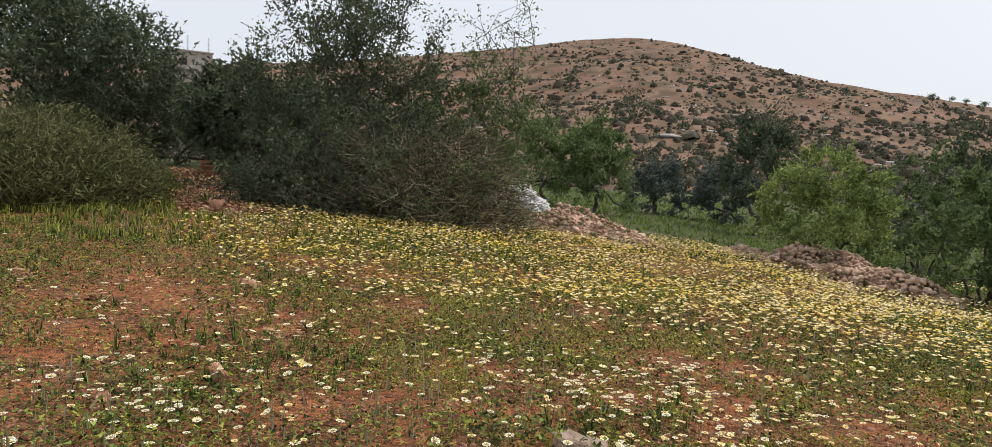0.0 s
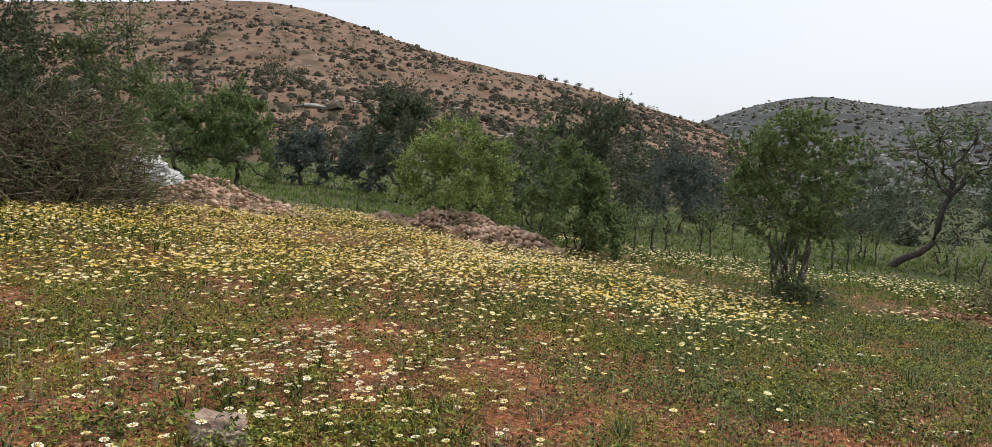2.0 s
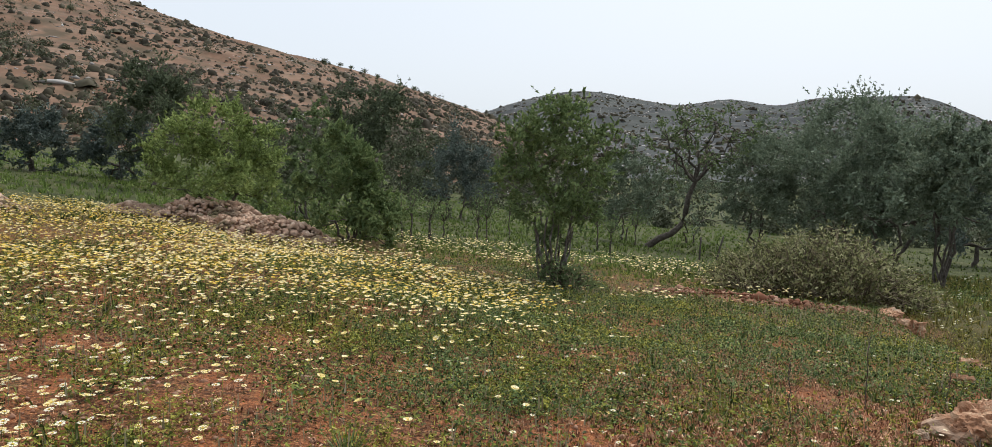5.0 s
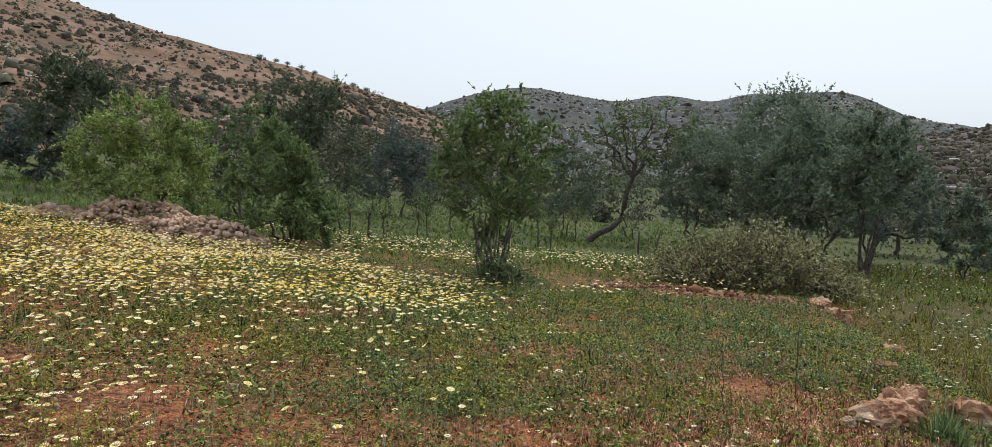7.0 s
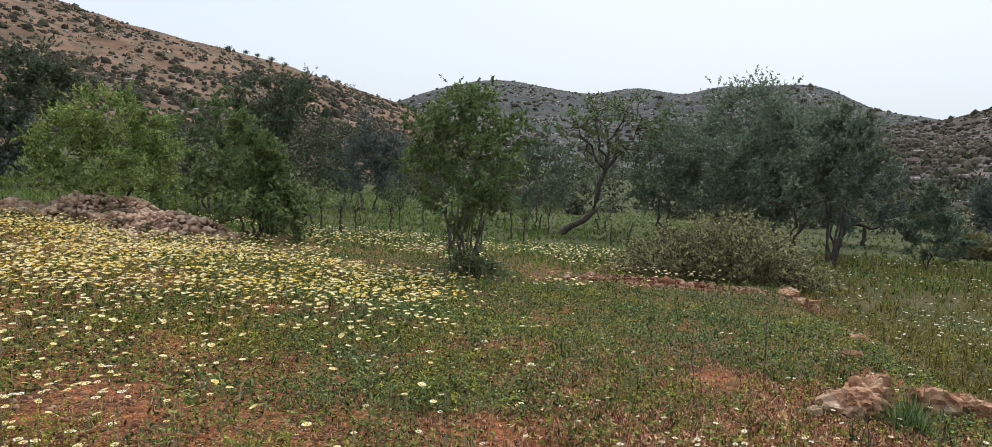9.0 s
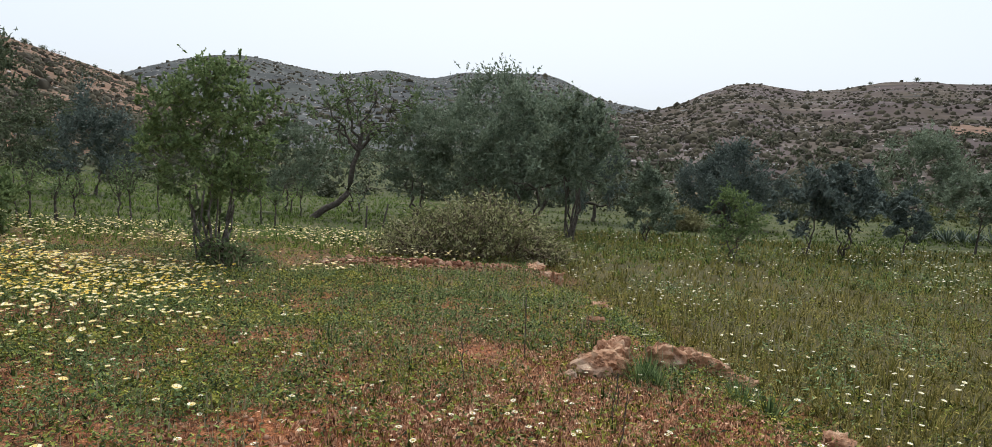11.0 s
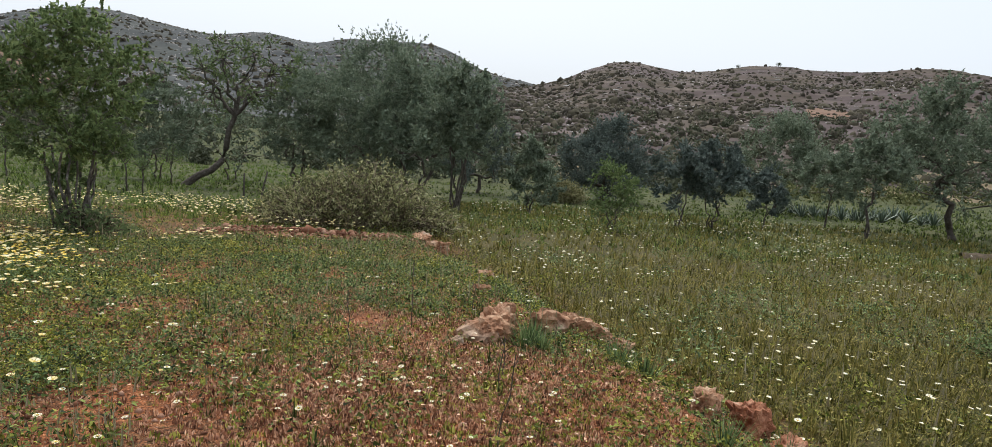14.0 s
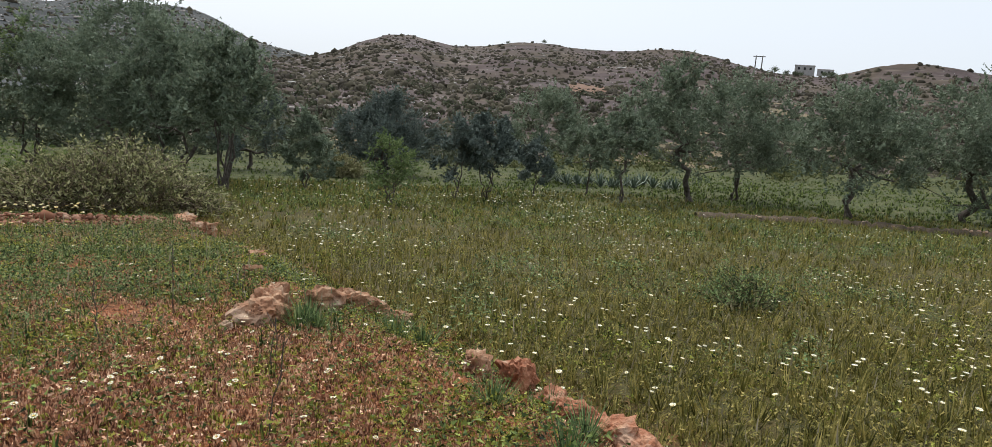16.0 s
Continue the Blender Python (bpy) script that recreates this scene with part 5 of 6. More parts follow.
agaves = [agave(81), agave(82)]
ra = random.Random(9)
for n, a in enumerate(list(np.arange(53.5, 63.5, 0.45))):
    x, y, z = at(float(a) + ra.uniform(-0.3, 0.3), 40.5 + ra.uniform(-2.0, 2.0))
    s = ra.uniform(0.45, 0.8)
    m = pose(x, y, z - 0.02, 0, 0, ra.uniform(0, 360)) @ Matrix.Scale(s, 4)
    if n < 2:
        agaves[n].matrix_basis = m
    else:
        o = copy_thing(agaves[n % 2], m @ Matrix.Scale(1 / agaves[n % 2].scale[0], 4))


# ---- buildings and the line of poles on the ridges ----
def box_bm(sx, sy, sz, bevel=0.02):
    bm = bmesh.new()
    bmesh.ops.create_cube(bm, size=1)
    bmesh.ops.scale(bm, vec=(sx, sy, sz), verts=bm.verts)
    bmesh.ops.translate(bm, vec=(0, 0, sz / 2), verts=bm.verts)
    bmesh.ops.bevel(bm, geom=bm.edges[:], offset=bevel, segments=1)
    return bm


def box(name, size, mat, parent, place=(0, 0, 0), turn=0, label=""):
    bm = box_bm(*size, bevel=min(0.03, min(size) * 0.2))
    me = bpy.data.meshes.new(name)
    bm.to_mesh(me)
    bm.free()
    me.materials.append(mat)
    return part(name, me, parent, label, pose(*place, 0, 0, turn))


def raw_house():
    d, az = 170.0, -70.0
    x, y = d * math.sin(radians(az)), d * math.cos(radians(az))
    z = d * math.tan(radians(4.0)) + 1.5
    house = thing("house", (x, y, z), "unfinished flat-roofed concrete house with bare steel rods", "house")
    house.rotation_euler = (0, 0, radians(-az + 12))
    wall = box("wall", (8.8, 7, 13.0), M_CONCRETE, house)
    roof = box("roof", (9.2, 7.4, 0.3), M_CONCRETE, house, (0, 0, 13.0))
    box("window", (1.6, 0.3, 1.3), M_DARK, wall, (-1.5, -3.45, 10.2))
    box("balcony", (4.5, 1.6, 0.3), M_CONCRETE, house, (-1.2, -4.0, 9.2))
    for k, (px, h) in enumerate(((-4.0, 2.6), (-0.6, 3.2), (3.6, 3.2))):
        for q_ in range(2):
            v, f = tubes([[((px + 0.18 * q_, -3, 13.2), 0.05), ((px + 0.18 * q_, -3, 13.2 + h), 0.04)]], 5)
            part("steel_rod", mesh_of("steel_rod", v - [0, 0, 13.0], [f], [M_STEEL]), roof)


raw_house()


def ridge_house():
    d, az = 345.0, 72.0
    x, y = d * math.sin(radians(az)), d * math.cos(radians(az))
    z = d * math.tan(radians(3.72)) + 1.5
    house = thing("house", (x, y, z), "long low whitish farmhouse on a ridge", "house")
    house.scale = (0.72, 0.72, 0.72)
    house.rotation_euler = (0, 0, radians(-az))
    wall = box("wall", (11, 7, 5.2), M_WALL_WHITE, house, (-5, 0, 0))
    box("roof", (11.4, 7.4, 0.35), M_CONCRETE, house, (-5, 0, 5.2))
    annexe = box("annexe", (9, 6, 3.4), M_WALL_WHITE, house, (6.5, 0, 0))
    box("annexe_roof", (9.3, 6.3, 0.3), M_CONCRETE, house, (6.5, 0, 3.4))
    for px in (-8.2, -5.0, -1.8):
        box("window", (1.2, 0.3, 1.4), M_DARK, wall, (px + 5, -3.45, 2.8))
    for px in (4.5, 8.5):
        box("window", (1.2, 0.3, 1.2), M_DARK, annexe, (px - 6.5, -2.95, 1.4))


ridge_house()


def pylon(az, d, z_el, h):
    x, y = d * math.sin(radians(az)), d * math.cos(radians(az))
    z = d * math.tan(radians(z_el)) + 1.5
    ob = thing("power_pylon", (x, y, z), "double-pole power pylon on a ridge", "pylon")
    ob.rotation_euler = (0, 0, radians(-az))
    for px in (-1.3, 1.3):
        v, f = tubes([[((px, 0, 0), 0.28), ((px, 0, h), 0.2)]], 7)
        part("pole", mesh_of("pole", v, [f], [M_POST]), ob)
    box("cross_beam", (5.0, 0.25, 0.3), M_POST, ob, (0, 0, h - 0.5))


pylon(68.25, 335, 3.55, 8.0)


def ridge_tree(surface, az, s, h, seed):
    r = np.random.default_rng(seed)
    p = surface(np.array([az]), np.array([s]))[0]
    h = h * 0.62
    tree = thing("far_tree", p - np.array([0, 0, 0.2]), "small dark tree on a hilltop", "tree", "trees on the ridges")
    v, f = tubes([bent((0, 0, 0), (0.1 * h, 0, h * 0.6), 0.05 * h, 0.03 * h, r, 0.05, 4)], 5)
    part("trunk", mesh_of("trunk", v, [f], [M_BARK]), tree)
    pts = np.array([0.1 * h, 0, h * 0.65]) + r.normal(0, 1, (420, 3)) * [0.26 * h, 0.26 * h, 0.17 * h]
    v, f = leaves(pts, 0.13 * h, 0.08 * h, r)
    part("crown", mesh_of("crown", v, [f], [M_CAROB_LEAF]), tree)


for k, (a, s, h) in enumerate(((-16.4, 0.985, 4.0), (-15.2, 0.985, 3.6), (-14.4, 0.985, 3.4), (-13.4, 0.985, 4.2), (-12.4, 0.98, 3.5), (-9.6, 0.97, 4.8), (-8.6, 0.97, 4.2), (-41.4, 0.55, 7.5), (-38.6, 0.6, 3.8), (-33.1, 0.68, 4.5), (-31.0, 0.66, 4.0))):
    ridge_tree(hill_left, a, s, h, 300 + k)
for k, (a, s, h) in enumerate(((49.6, 0.99, 3.0), (52.4, 0.99, 3.6), (69.4, 0.99, 4.5), (70.2, 0.97, 4.0), (73.2, 0.98, 5.0), (72.7, 0.985, 4.2), (70.8, 0.985, 3.6), (71.2, 0.98, 3.2), (74.0, 0.98, 4.0), (75.5, 0.97, 3.5), (80.4, 0.97, 3.5))):
    ridge_tree(hill_right, a, s, h, 320 + k)

# ---- ground cover ----
def polar_points(n, az0, az1, d0, d1, r, power=1.0):
    """Places on the ground, thinner with distance when power is under two."""
    a = np.radians(r.uniform(az0, az1, n))
    q_ = r.random(n)
    d = (d0**power + (d1**power - d0**power) * q_) ** (1 / power)
    x, y = d * np.sin(a), d * np.cos(a)
    return x, y


def bare(x, y):
    """From 0 on bare red soil to 1 on grown ground."""
    b = smooth((vnoise(x, y, 0.38, 3) * 0.6 + vnoise(x, y, 1.3, 4) * 0.4 - 0.28) / 0.12)
    b = b * (1 - 0.45 * smooth((-np.degrees(np.arctan2(x, y)) - 52) / 14) * smooth((vnoise(x, y, 0.6, 2) - 0.35) / 0.2))
    left = smooth((4.2 - x) / 1.5) * smooth((11 - np.hypot(x, y)) / 4)
    return 1 - left * (1 - b)


def strips(x, y):
    """One on the bare reddish strips of the middle distance."""
    a = np.exp(-(((x - 4.4) * 0.95 - (y - 13.2) * 0.3) / 2.3) ** 2 - (((x - 4.4) * 0.3 + (y - 13.0) * 0.95) / 1.0) ** 4)
    b = np.exp(-(((x - 17.0) * 0.8 - (y - 19.0) * 0.6) / 3.0) ** 2 - (((x - 17.0) * 0.6 + (y - 19.0) * 0.8) / 0.8) ** 4)
    c = np.exp(-(((x - 2.7) / 0.32) ** 4) - (((y - 6.6) / 0.5) ** 4))
    path = smooth((np.abs(np.degrees(np.arctan2(x, y)) + 68.2) - 3.0) / -1.2) * smooth((np.hypot(x, y) - 13.2) / 1.5)
    e = np.exp(-(((x - 9.6) / 1.5) ** 2) - (((y - 14.3 - 0.2 * (x - 9.6)) / 0.7) ** 4))
    return np.clip(a + 0.8 * b + 0.85 * c + 0.9 * path + 0.75 * e, 0, 1)


def dry_patch(x, y):
    """The reddish dry ground above the terrace edge."""
    return np.clip(np.exp(-(((x - 2.55) / 1.55) ** 2) - (((y - 5.0) / 2.3) ** 2)) * (0.75 + 0.9 * vnoise(x, y, 0.9, 5)), 0, 1)


def field_right(x, y):
    return smooth((x - terrace_x(y) - 0.1) / 0.5)


def bloom(x, y):
    """How thick the yellow-white flowers stand."""
    az, d = np.degrees(np.arctan2(x, y)), np.hypot(x, y)
    far = 12.0 + 8.5 * smooth((-az - 2) / 30) - 4 * smooth((-az - 42) / 18)
    band = (0.05 * smooth((d - 3.6) / 3) + 0.95 * smooth((d - 6.4) / 4.8)) * smooth((far - d) / 1.5 + 0.5) * smooth((6.0 - az) / 5) * smooth((az + 76) / 16)
    return band * (0.3 + 0.95 * vnoise(x, y, 1.8, 5))


def plant(name, tmpl, faces, x, y, size, seed, mat, label, category, tilt=0.25, tall=None, sink=0.01):
    r = np.random.default_rng(seed)
    z = ground_z(x, y) - sink
    n = len(x)
    s = size * np.minimum(r.lognormal(0, 0.32, n), 1.6)
    sc = np.stack([s, s, s * (tall if tall is not None else 1.0) * r.uniform(0.7, 1.3, n)], -1)
    v = spread(tmpl, np.stack([x, y, z], -1), sc, r.uniform(0, 6.28, n), r.normal(0, tilt, n))
    stuff(name, v, [repeat_faces(faces, len(tmpl), n)], [mat], label, category)


def tuft(blades, seed, out=0.5, width=0.06, curve=0.25):
    """A unit tuft: blades one high that bend outwards, two faces each."""
    r = np.random.default_rng(seed)
    V, F = [], []
    for k in range(blades):
        th = r.uniform(0, 6.28)
        o = r.uniform(0.1, 1.0) * out
        h = r.uniform(0.55, 1.0)
        foot = np.array([math.cos(th), math.sin(th), 0]) * o * 0.35
        side = np.array([-math.sin(th), math.cos(th), 0]) * width * r.uniform(0.6, 1.3)
        mid = foot + np.array([math.cos(th) * o * 0.4, math.sin(th) * o * 0.4, h * 0.6])
        tip = foot + np.array([math.cos(th) * o * (0.8 + curve), math.sin(th) * o * (0.8 + curve), h])
        b = len(V)
        V += [foot - side, foot + side, mid * 0.25 + tip * 0.75]
        F.append([b, b + 1, b + 2])
    return np.array(V), np.array(F)


def leafy(n_leaves, seed, spread_=0.6, leaf=0.26):
    """A unit weed: broad leaflets at several heights round a few stalks."""
    r = np.random.default_rng(seed)
    c = np.stack([r.normal(0, spread_ * 0.45, n_leaves), r.normal(0, spread_ * 0.45, n_leaves), r.uniform(0.05, 1.0, n_leaves)], -1)
    v, f = leaves(c, leaf, leaf * 0.52, r, flat=0.6)
    v[:, 2] = np.maximum(v[:, 2], 0.0)
    return v, f


TUFT, TUFT_F = tuft(8, 1, width=0.07)
THIN, THIN_F = tuft(7, 2, out=0.45, width=0.038, curve=0.3)
WEED, WEED_F = leafy(16, 3, 0.75, 0.23)
WEED2, WEED2_F = leafy(14, 4, 0.9)


def sprig(n, seed):
    """A unit cushion of short upright shoots, each widest over its middle."""
    r = np.random.default_rng(seed)
    V, F = [], []
    for k in range(n):
        th, o, h, w = r.uniform(0, 6.28), r.uniform(0.0, 0.7), r.uniform(0.5, 1.0), r.uniform(0.1, 0.17)
        foot = np.array([math.cos(th) * o, math.sin(th) * o, 0.0])
        top = foot + np.array([r.normal(0, 0.12), r.normal(0, 0.12), h])
        a = r.uniform(0, 3.14)
        side = np.array([math.cos(a), math.sin(a), 0.0]) * w
        mid = foot * 0.35 + top * 0.65
        V += [foot, mid - side, top, mid + side]
        F.append([4 * k, 4 * k + 1, 4 * k + 2, 4 * k + 3])
    return np.array(V), np.array(F)


SPRIG, SPRIG_F = sprig(8, 12)
SPIKE = np.array([(-0.01, 0, 0), (0.01, 0, 0), (0, 0.01, 0.75), (-0.024, 0, 0.68), (0.024, 0, 0.72), (0.01, 0.01, 1.0), (0, -0.024, 0.68), (0, 0.024, 0.72), (0.0, 0.0, 1.0)])
SPIKE_F = np.array([[0, 1, 2], [3, 4, 5], [6, 7, 8]])

r = np.random.default_rng(500)


def chosen(n, az0, az1, d0, d1, keep, power=1.0):
    """Places in a stretch of the plan that thins out along ragged borders."""
    x, y = polar_points(n, az0 - 5, az1 + 5, d0, d1, r, power)
    az = np.degrees(np.arctan2(x, y)) + (vnoise(x, y, 1.1, 1) - 0.5) * 16
    inside = smooth((az - az0) / 9 + 0.5) * smooth((az1 - az) / 9 + 0.5)
    ok = r.random(n) < keep(x, y) * (1 - strips(x, y)) * inside
    return x[ok], y[ok]


def gm(x, y, k, size, lo):
    return smooth((vnoise(x, y, size, k) - lo) / 0.2)


def leaflets(name, x, y, top, size, seed, mat, label):
    """Countless single small leaves just over the soil."""
    rl = np.random.default_rng(seed)
    z = ground_z(x, y) + top * rl.random(len(x)) ** 1.5
    v, f = leaves(np.stack([x, y, z], -1), size, size * 0.55, rl, flat=0.7)
    stuff(name, v, [f], [mat], label, "weeds")


x, y = chosen(175000, -92, 62, 2.5, 13, lambda x, y: (1 - field_right(x, y)) * (0.08 + 0.92 * bare(x, y)), 1.4)
k = r.random(len(x)) < (0.6 + 0.5 * vnoise(x, y, 0.9, 2)) * (1 - 0.75 * dry_patch(x, y))
dry = ~k & (r.random(len(x)) < 0.16 + 0.84 * dry_patch(x, y))
h = r.random(len(x)) < 0.5
leaflets("ground_leaflets", x[k & h], y[k & h], 0.06, 0.032, 520, M_WEED, "small green leaves close over the soil")
leaflets("ground_leaflets", x[k & ~h], y[k & ~h], 0.08, 0.034, 525, M_DARK_WEED, "small dark green leaves close over the soil")
leaflets("ground_leaflets", x[dry], y[dry], 0.05, 0.026, 521, M_RED_WEED, "small reddish-brown dry leaves close over the soil")
x, y = chosen(110000, 24, 100, 3, 15, lambda x, y: field_right(x, y), 1.3)
leaflets("ground_leaflets", x, y, 0.12, 0.028, 522, M_GRASS, "small leaves low in wild grass")
# fallen leaves on the path between the trees
a, d = np.radians(r.uniform(-71, -65.2, 9000)), r.uniform(14, 27, 9000)
leaflets("fallen_leaves", d * np.sin(a), d * np.cos(a), 0.05, 0.07, 526, M_RED_WEED, "brown fallen leaves over a path")
# low weeds on the red soil
x, y = chosen(27000, -92, 60, 2.6, 18, lambda x, y: bare(x, y) * (1 - 0.85 * dry_patch(x, y)) * (1 - field_right(x, y)) * (0.2 + 0.8 * gm(x, y, 1, 0.7, 0.35)), 1.35)
plant("meadow_weeds", WEED, WEED_F, x, y, 0.095, 501, M_WEED, "low green weeds over red meadow soil", "weeds", tall=1.0)
x, y = chosen(16000, -92, 40, 3, 24, lambda x, y: bare(x, y) * (1 - 0.85 * dry_patch(x, y)) * (1 - field_right(x, y)) * gm(x, y, 2, 1.4, 0.4), 1.35)
plant("meadow_grass", TUFT, TUFT_F, x, y, 0.095, 502, M_DARK_WEED, "short tufts of dark green grass in the meadow", "grass", tall=1.2)
x, y = chosen(6500, -92, -12, 2.6, 16, lambda x, y: (1 - field_right(x, y)) * gm(x, y, 0, 1.2, 0.45), 1.3)
plant("reddish_weeds", WEED2, WEED2_F, x, y, 0.05, 511, M_RED_WEED, "low reddish-brown dry weeds between green ones", "weeds", tall=1.2)
# pale seed spikes
x, y = chosen(9000, -92, 40, 3, 14, lambda x, y: bare(x, y) * (1 - 0.85 * dry_patch(x, y)) * (1 - field_right(x, y)) * gm(x, y, 5, 1.3, 0.45), 1.3)
plant("grass_spikes", SPIKE, SPIKE_F, x, y, 0.19, 512, M_SPIKE, "thin pale seed spikes of wild grass", "grass", tilt=0.12)
# grey-green patch in the middle
x, y = chosen(23000, -14, 36, 5.4, 15, lambda x, y: (1 - field_right(x, y)) * (1 - 0.9 * dry_patch(x, y)) * (0.3 + gm(x, y, 3, 1.1, 0.35)), 1.5)
plant("grey_green_weeds", WEED2, WEED2_F, x, y, 0.066, 503, M_GREY_WEED, "low grey-green weeds in a wide patch", "weeds", tall=1.1)
# reddish low growth before the terrace edge
x, y = chosen(66000, -20, 72, 2.8, 8.8, lambda x, y: (1 - field_right(x, y)) * np.clip(0.05 + 1.1 * dry_patch(x, y), 0, 1), 1.5)
k = r.random(len(x)) < 0.85 - 0.3 * smooth((5.0 - np.hypot(x, y)) / 2)
plant("reddish_weeds", SPRIG, SPRIG_F, x[k], y[k], 0.031, 504, M_RED_WEED, "short upright reddish-brown dry shoots", "weeds", tall=1.0)
plant("meadow_weeds", SPRIG, SPRIG_F, x[~k], y[~k], 0.033, 515, M_YELLOW_WEED, "short upright olive green shoots", "weeds", tall=1.0)
x, y = chosen(30000, -60, 60, 2.8, 12, lambda x, y: (1 - field_right(x, y)) * (1 - 0.8 * dry_patch(x, y)) * gm(x, y, 5, 0.7, 0.48), 1.4)
plant("yellow_green_weeds", WEED, WEED_F, x, y, 0.075, 505, M_YELLOW_WEED, "small yellow-green weeds in scattered cushions", "weeds", tall=1.1)
# the grass field below the terrace edge
x, y = chosen(30000, 20, 100, 3.2, 32, lambda x, y: field_right(x, y) + (y > 14) * 0.6, 1.25)
plant("meadow_grass", THIN, THIN_F, x, y, 0.16, 506, M_GRASS, "shin-high yellowish green wild grass", "grass", tall=1.0, tilt=0.4)
x, y = chosen(17000, 22, 100, 3.2, 26, lambda x, y: field_right(x, y) * (0.2 + gm(x, y, 1, 1.5, 0.42)) * smooth((np.hypot(x, y) - 5.0) / 3), 1.25)
plant("meadow_weeds", WEED, WEED_F, x, y, 0.095, 507, M_WEED, "leafy green weeds in the grass field", "weeds", tall=1.1)
x, y = chosen(4500, 22, 100, 3.2, 16, lambda x, y: field_right(x, y) * (0.3 + 0.7 * gm(x, y, 4, 2.0, 0.4)), 1.25)
plant("grass_spikes", SPIKE, SPIKE_F, x, y, 0.22, 513, M_SPIKE, "pale seed spikes standing in wild grass", "grass", tilt=0.2)
x, y = chosen(11000, 30, 100, 3.0, 9.5, lambda x, y: field_right(x, y), 1.4)
plant("meadow_grass", THIN, THIN_F, x, y, 0.11, 527, M_GRASS, "fine curved blades of yellowish wild grass", "grass", tall=0.9, tilt=0.55)
# grass farther off, under the trees
x, y = chosen(13000, -30, 100, 17, 50, lambda x, y: 0.25 + 0.75 * gm(x, y, 2, 4.0, 0.3), 1.5)
plant("meadow_grass", TUFT, TUFT_F, x, y, 0.2, 508, M_DARK_WEED, "rough green grass among the trees", "grass", tall=0.7)
x, y = chosen(6500, -22, 40, 15.5, 32, lambda x, y: (1 - 0.8 * smooth((16 - np.hypot(x, y)) / 2)) * (0.45 + 0.55 * gm(x, y, 4, 3.0, 0.35)), 1.4)
plant("meadow_grass", TUFT, TUFT_F, x, y, 0.15, 524, M_WHEAT, "bright green grass below young almond trees", "grass", tall=0.8)
# the strip of green corn
x, y = chosen(10500, -46, 18, 22.5, 62, lambda x, y: smooth((np.hypot(x, y) - 23 - 9 * smooth((np.degrees(np.arctan2(x, y)) + 16) / 8)) / 2), 1.4)
plant("wheat", TUFT, TUFT_F, x, y, 0.24, 509, M_WHEAT, "dense bright green young wheat", "wheat", tall=0.75)
# growth at the left under the bushes
x, y = chosen(12000, -100, -40, 11, 24, lambda x, y: 0.3 + 0.7 * gm(x, y, 3, 1.2, 0.35), 1.5)
plant("meadow_grass", TUFT, TUFT_F, x, y, 0.17, 510, M_WEED, "rough weeds and grass at the foot of bushes", "grass", tall=1.0)
# leafy clumps that stand out of the low growth
CLUMP, CLUMP_F = leafy(60, 6, 0.95, 0.17)
x, y = chosen(5600, -92, 66, 2.7, 14, lambda x, y: (1 - field_right(x, y)) * (1 - 0.8 * dry_patch(x, y)) * bare(x, y) * (0.25 + 0.75 * gm(x, y, 4, 1.1, 0.42)), 1.35)
plant("weed_clumps", CLUMP, CLUMP_F, x, y, 0.14, 516, M_DARK_WEED, "leafy dark green weed clumps in the meadow", "weeds", tall=0.8)
x, y = chosen(2600, 24, 100, 4, 22, lambda x, y: field_right(x, y) * np.clip(gm(x, y, 4, 1.8, 0.52) + np.exp(-((x - 9.5) ** 2 + (y - 6.9) ** 2)), 0, 1), 1.3)
plant("weed_clumps", CLUMP, CLUMP_F, x, y, 0.19, 517, M_GREY_WEED, "leafy green weed clumps in wild grass", "weeds", tall=0.8)
x, y = chosen(3000, -14, 38, 5.6, 13.5, lambda x, y: (1 - field_right(x, y)) * (1 - dry_patch(x, y)) * (0.2 + 0.8 * gm(x, y, 2, 0.8, 0.45)), 1.5)
plant("weed_clumps", CLUMP, CLUMP_F, x, y, 0.11, 528, M_GREY_WEED, "low grey-green leafy cushions in a wide patch", "weeds", tall=0.9)
# rough grass beyond the earth bank
x, y = chosen(7000, 44, 100, 27, 60, lambda x, y: 0.35 + 0.65 * gm(x, y, 2, 4.0, 0.3), 1.5)
plant("meadow_grass", TUFT, TUFT_F, x, y, 0.26, 518, M_DARK_WEED, "rough olive grass between the trees", "grass", tall=0.6)
# the same low growth where the walk begins and behind it
a, d = r.uniform(0, 6.28, 30000), 6.5 * np.sqrt(r.random(30000))
x, y = d * np.sin(a), d * np.cos(a)
k = (np.abs(np.degrees(a - 6.28 * (a > 3.14))) > 92) | (d < 2.8)
leaflets("ground_leaflets", x[k], y[k], 0.06, 0.035, 523, M_WEED, "small green leaves close over the soil")
k &= (r.random(len(x)) < 0.22)
plant("meadow_weeds", WEED, WEED_F, x[k], y[k], 0.085, 519, M_WEED, "low green weeds over red meadow soil", "weeds", tall=0.9)
# broken clods and pebbles
x, y = chosen(15000, -92, 66, 2.4, 11, lambda x, y: (1 - field_right(x, y)) * (1.15 - bare(x, y)), 1.4)
plant("soil_clods", CHIP, CHIP_F, x, y, 0.034, 514, M_CLOD, "small clods and pebbles on bare red soil", "clods", tilt=0.3, sink=0.0)


def grass_tuft(x, y, h, seed):
    ob = thing("grass_tuft", (x, y, float(ground_z(x, y)) - 0.01), "blue-green tuft of coarse grass beside rocks", "grass", "tufts by the rocks")
    v, f = tuft(90, seed, out=0.75, width=0.022, curve=0.35)
    tagged(part("foliage", mesh_of("foliage", v * h, [f], [M_GREY_WEED]), ob), kind="stuff")


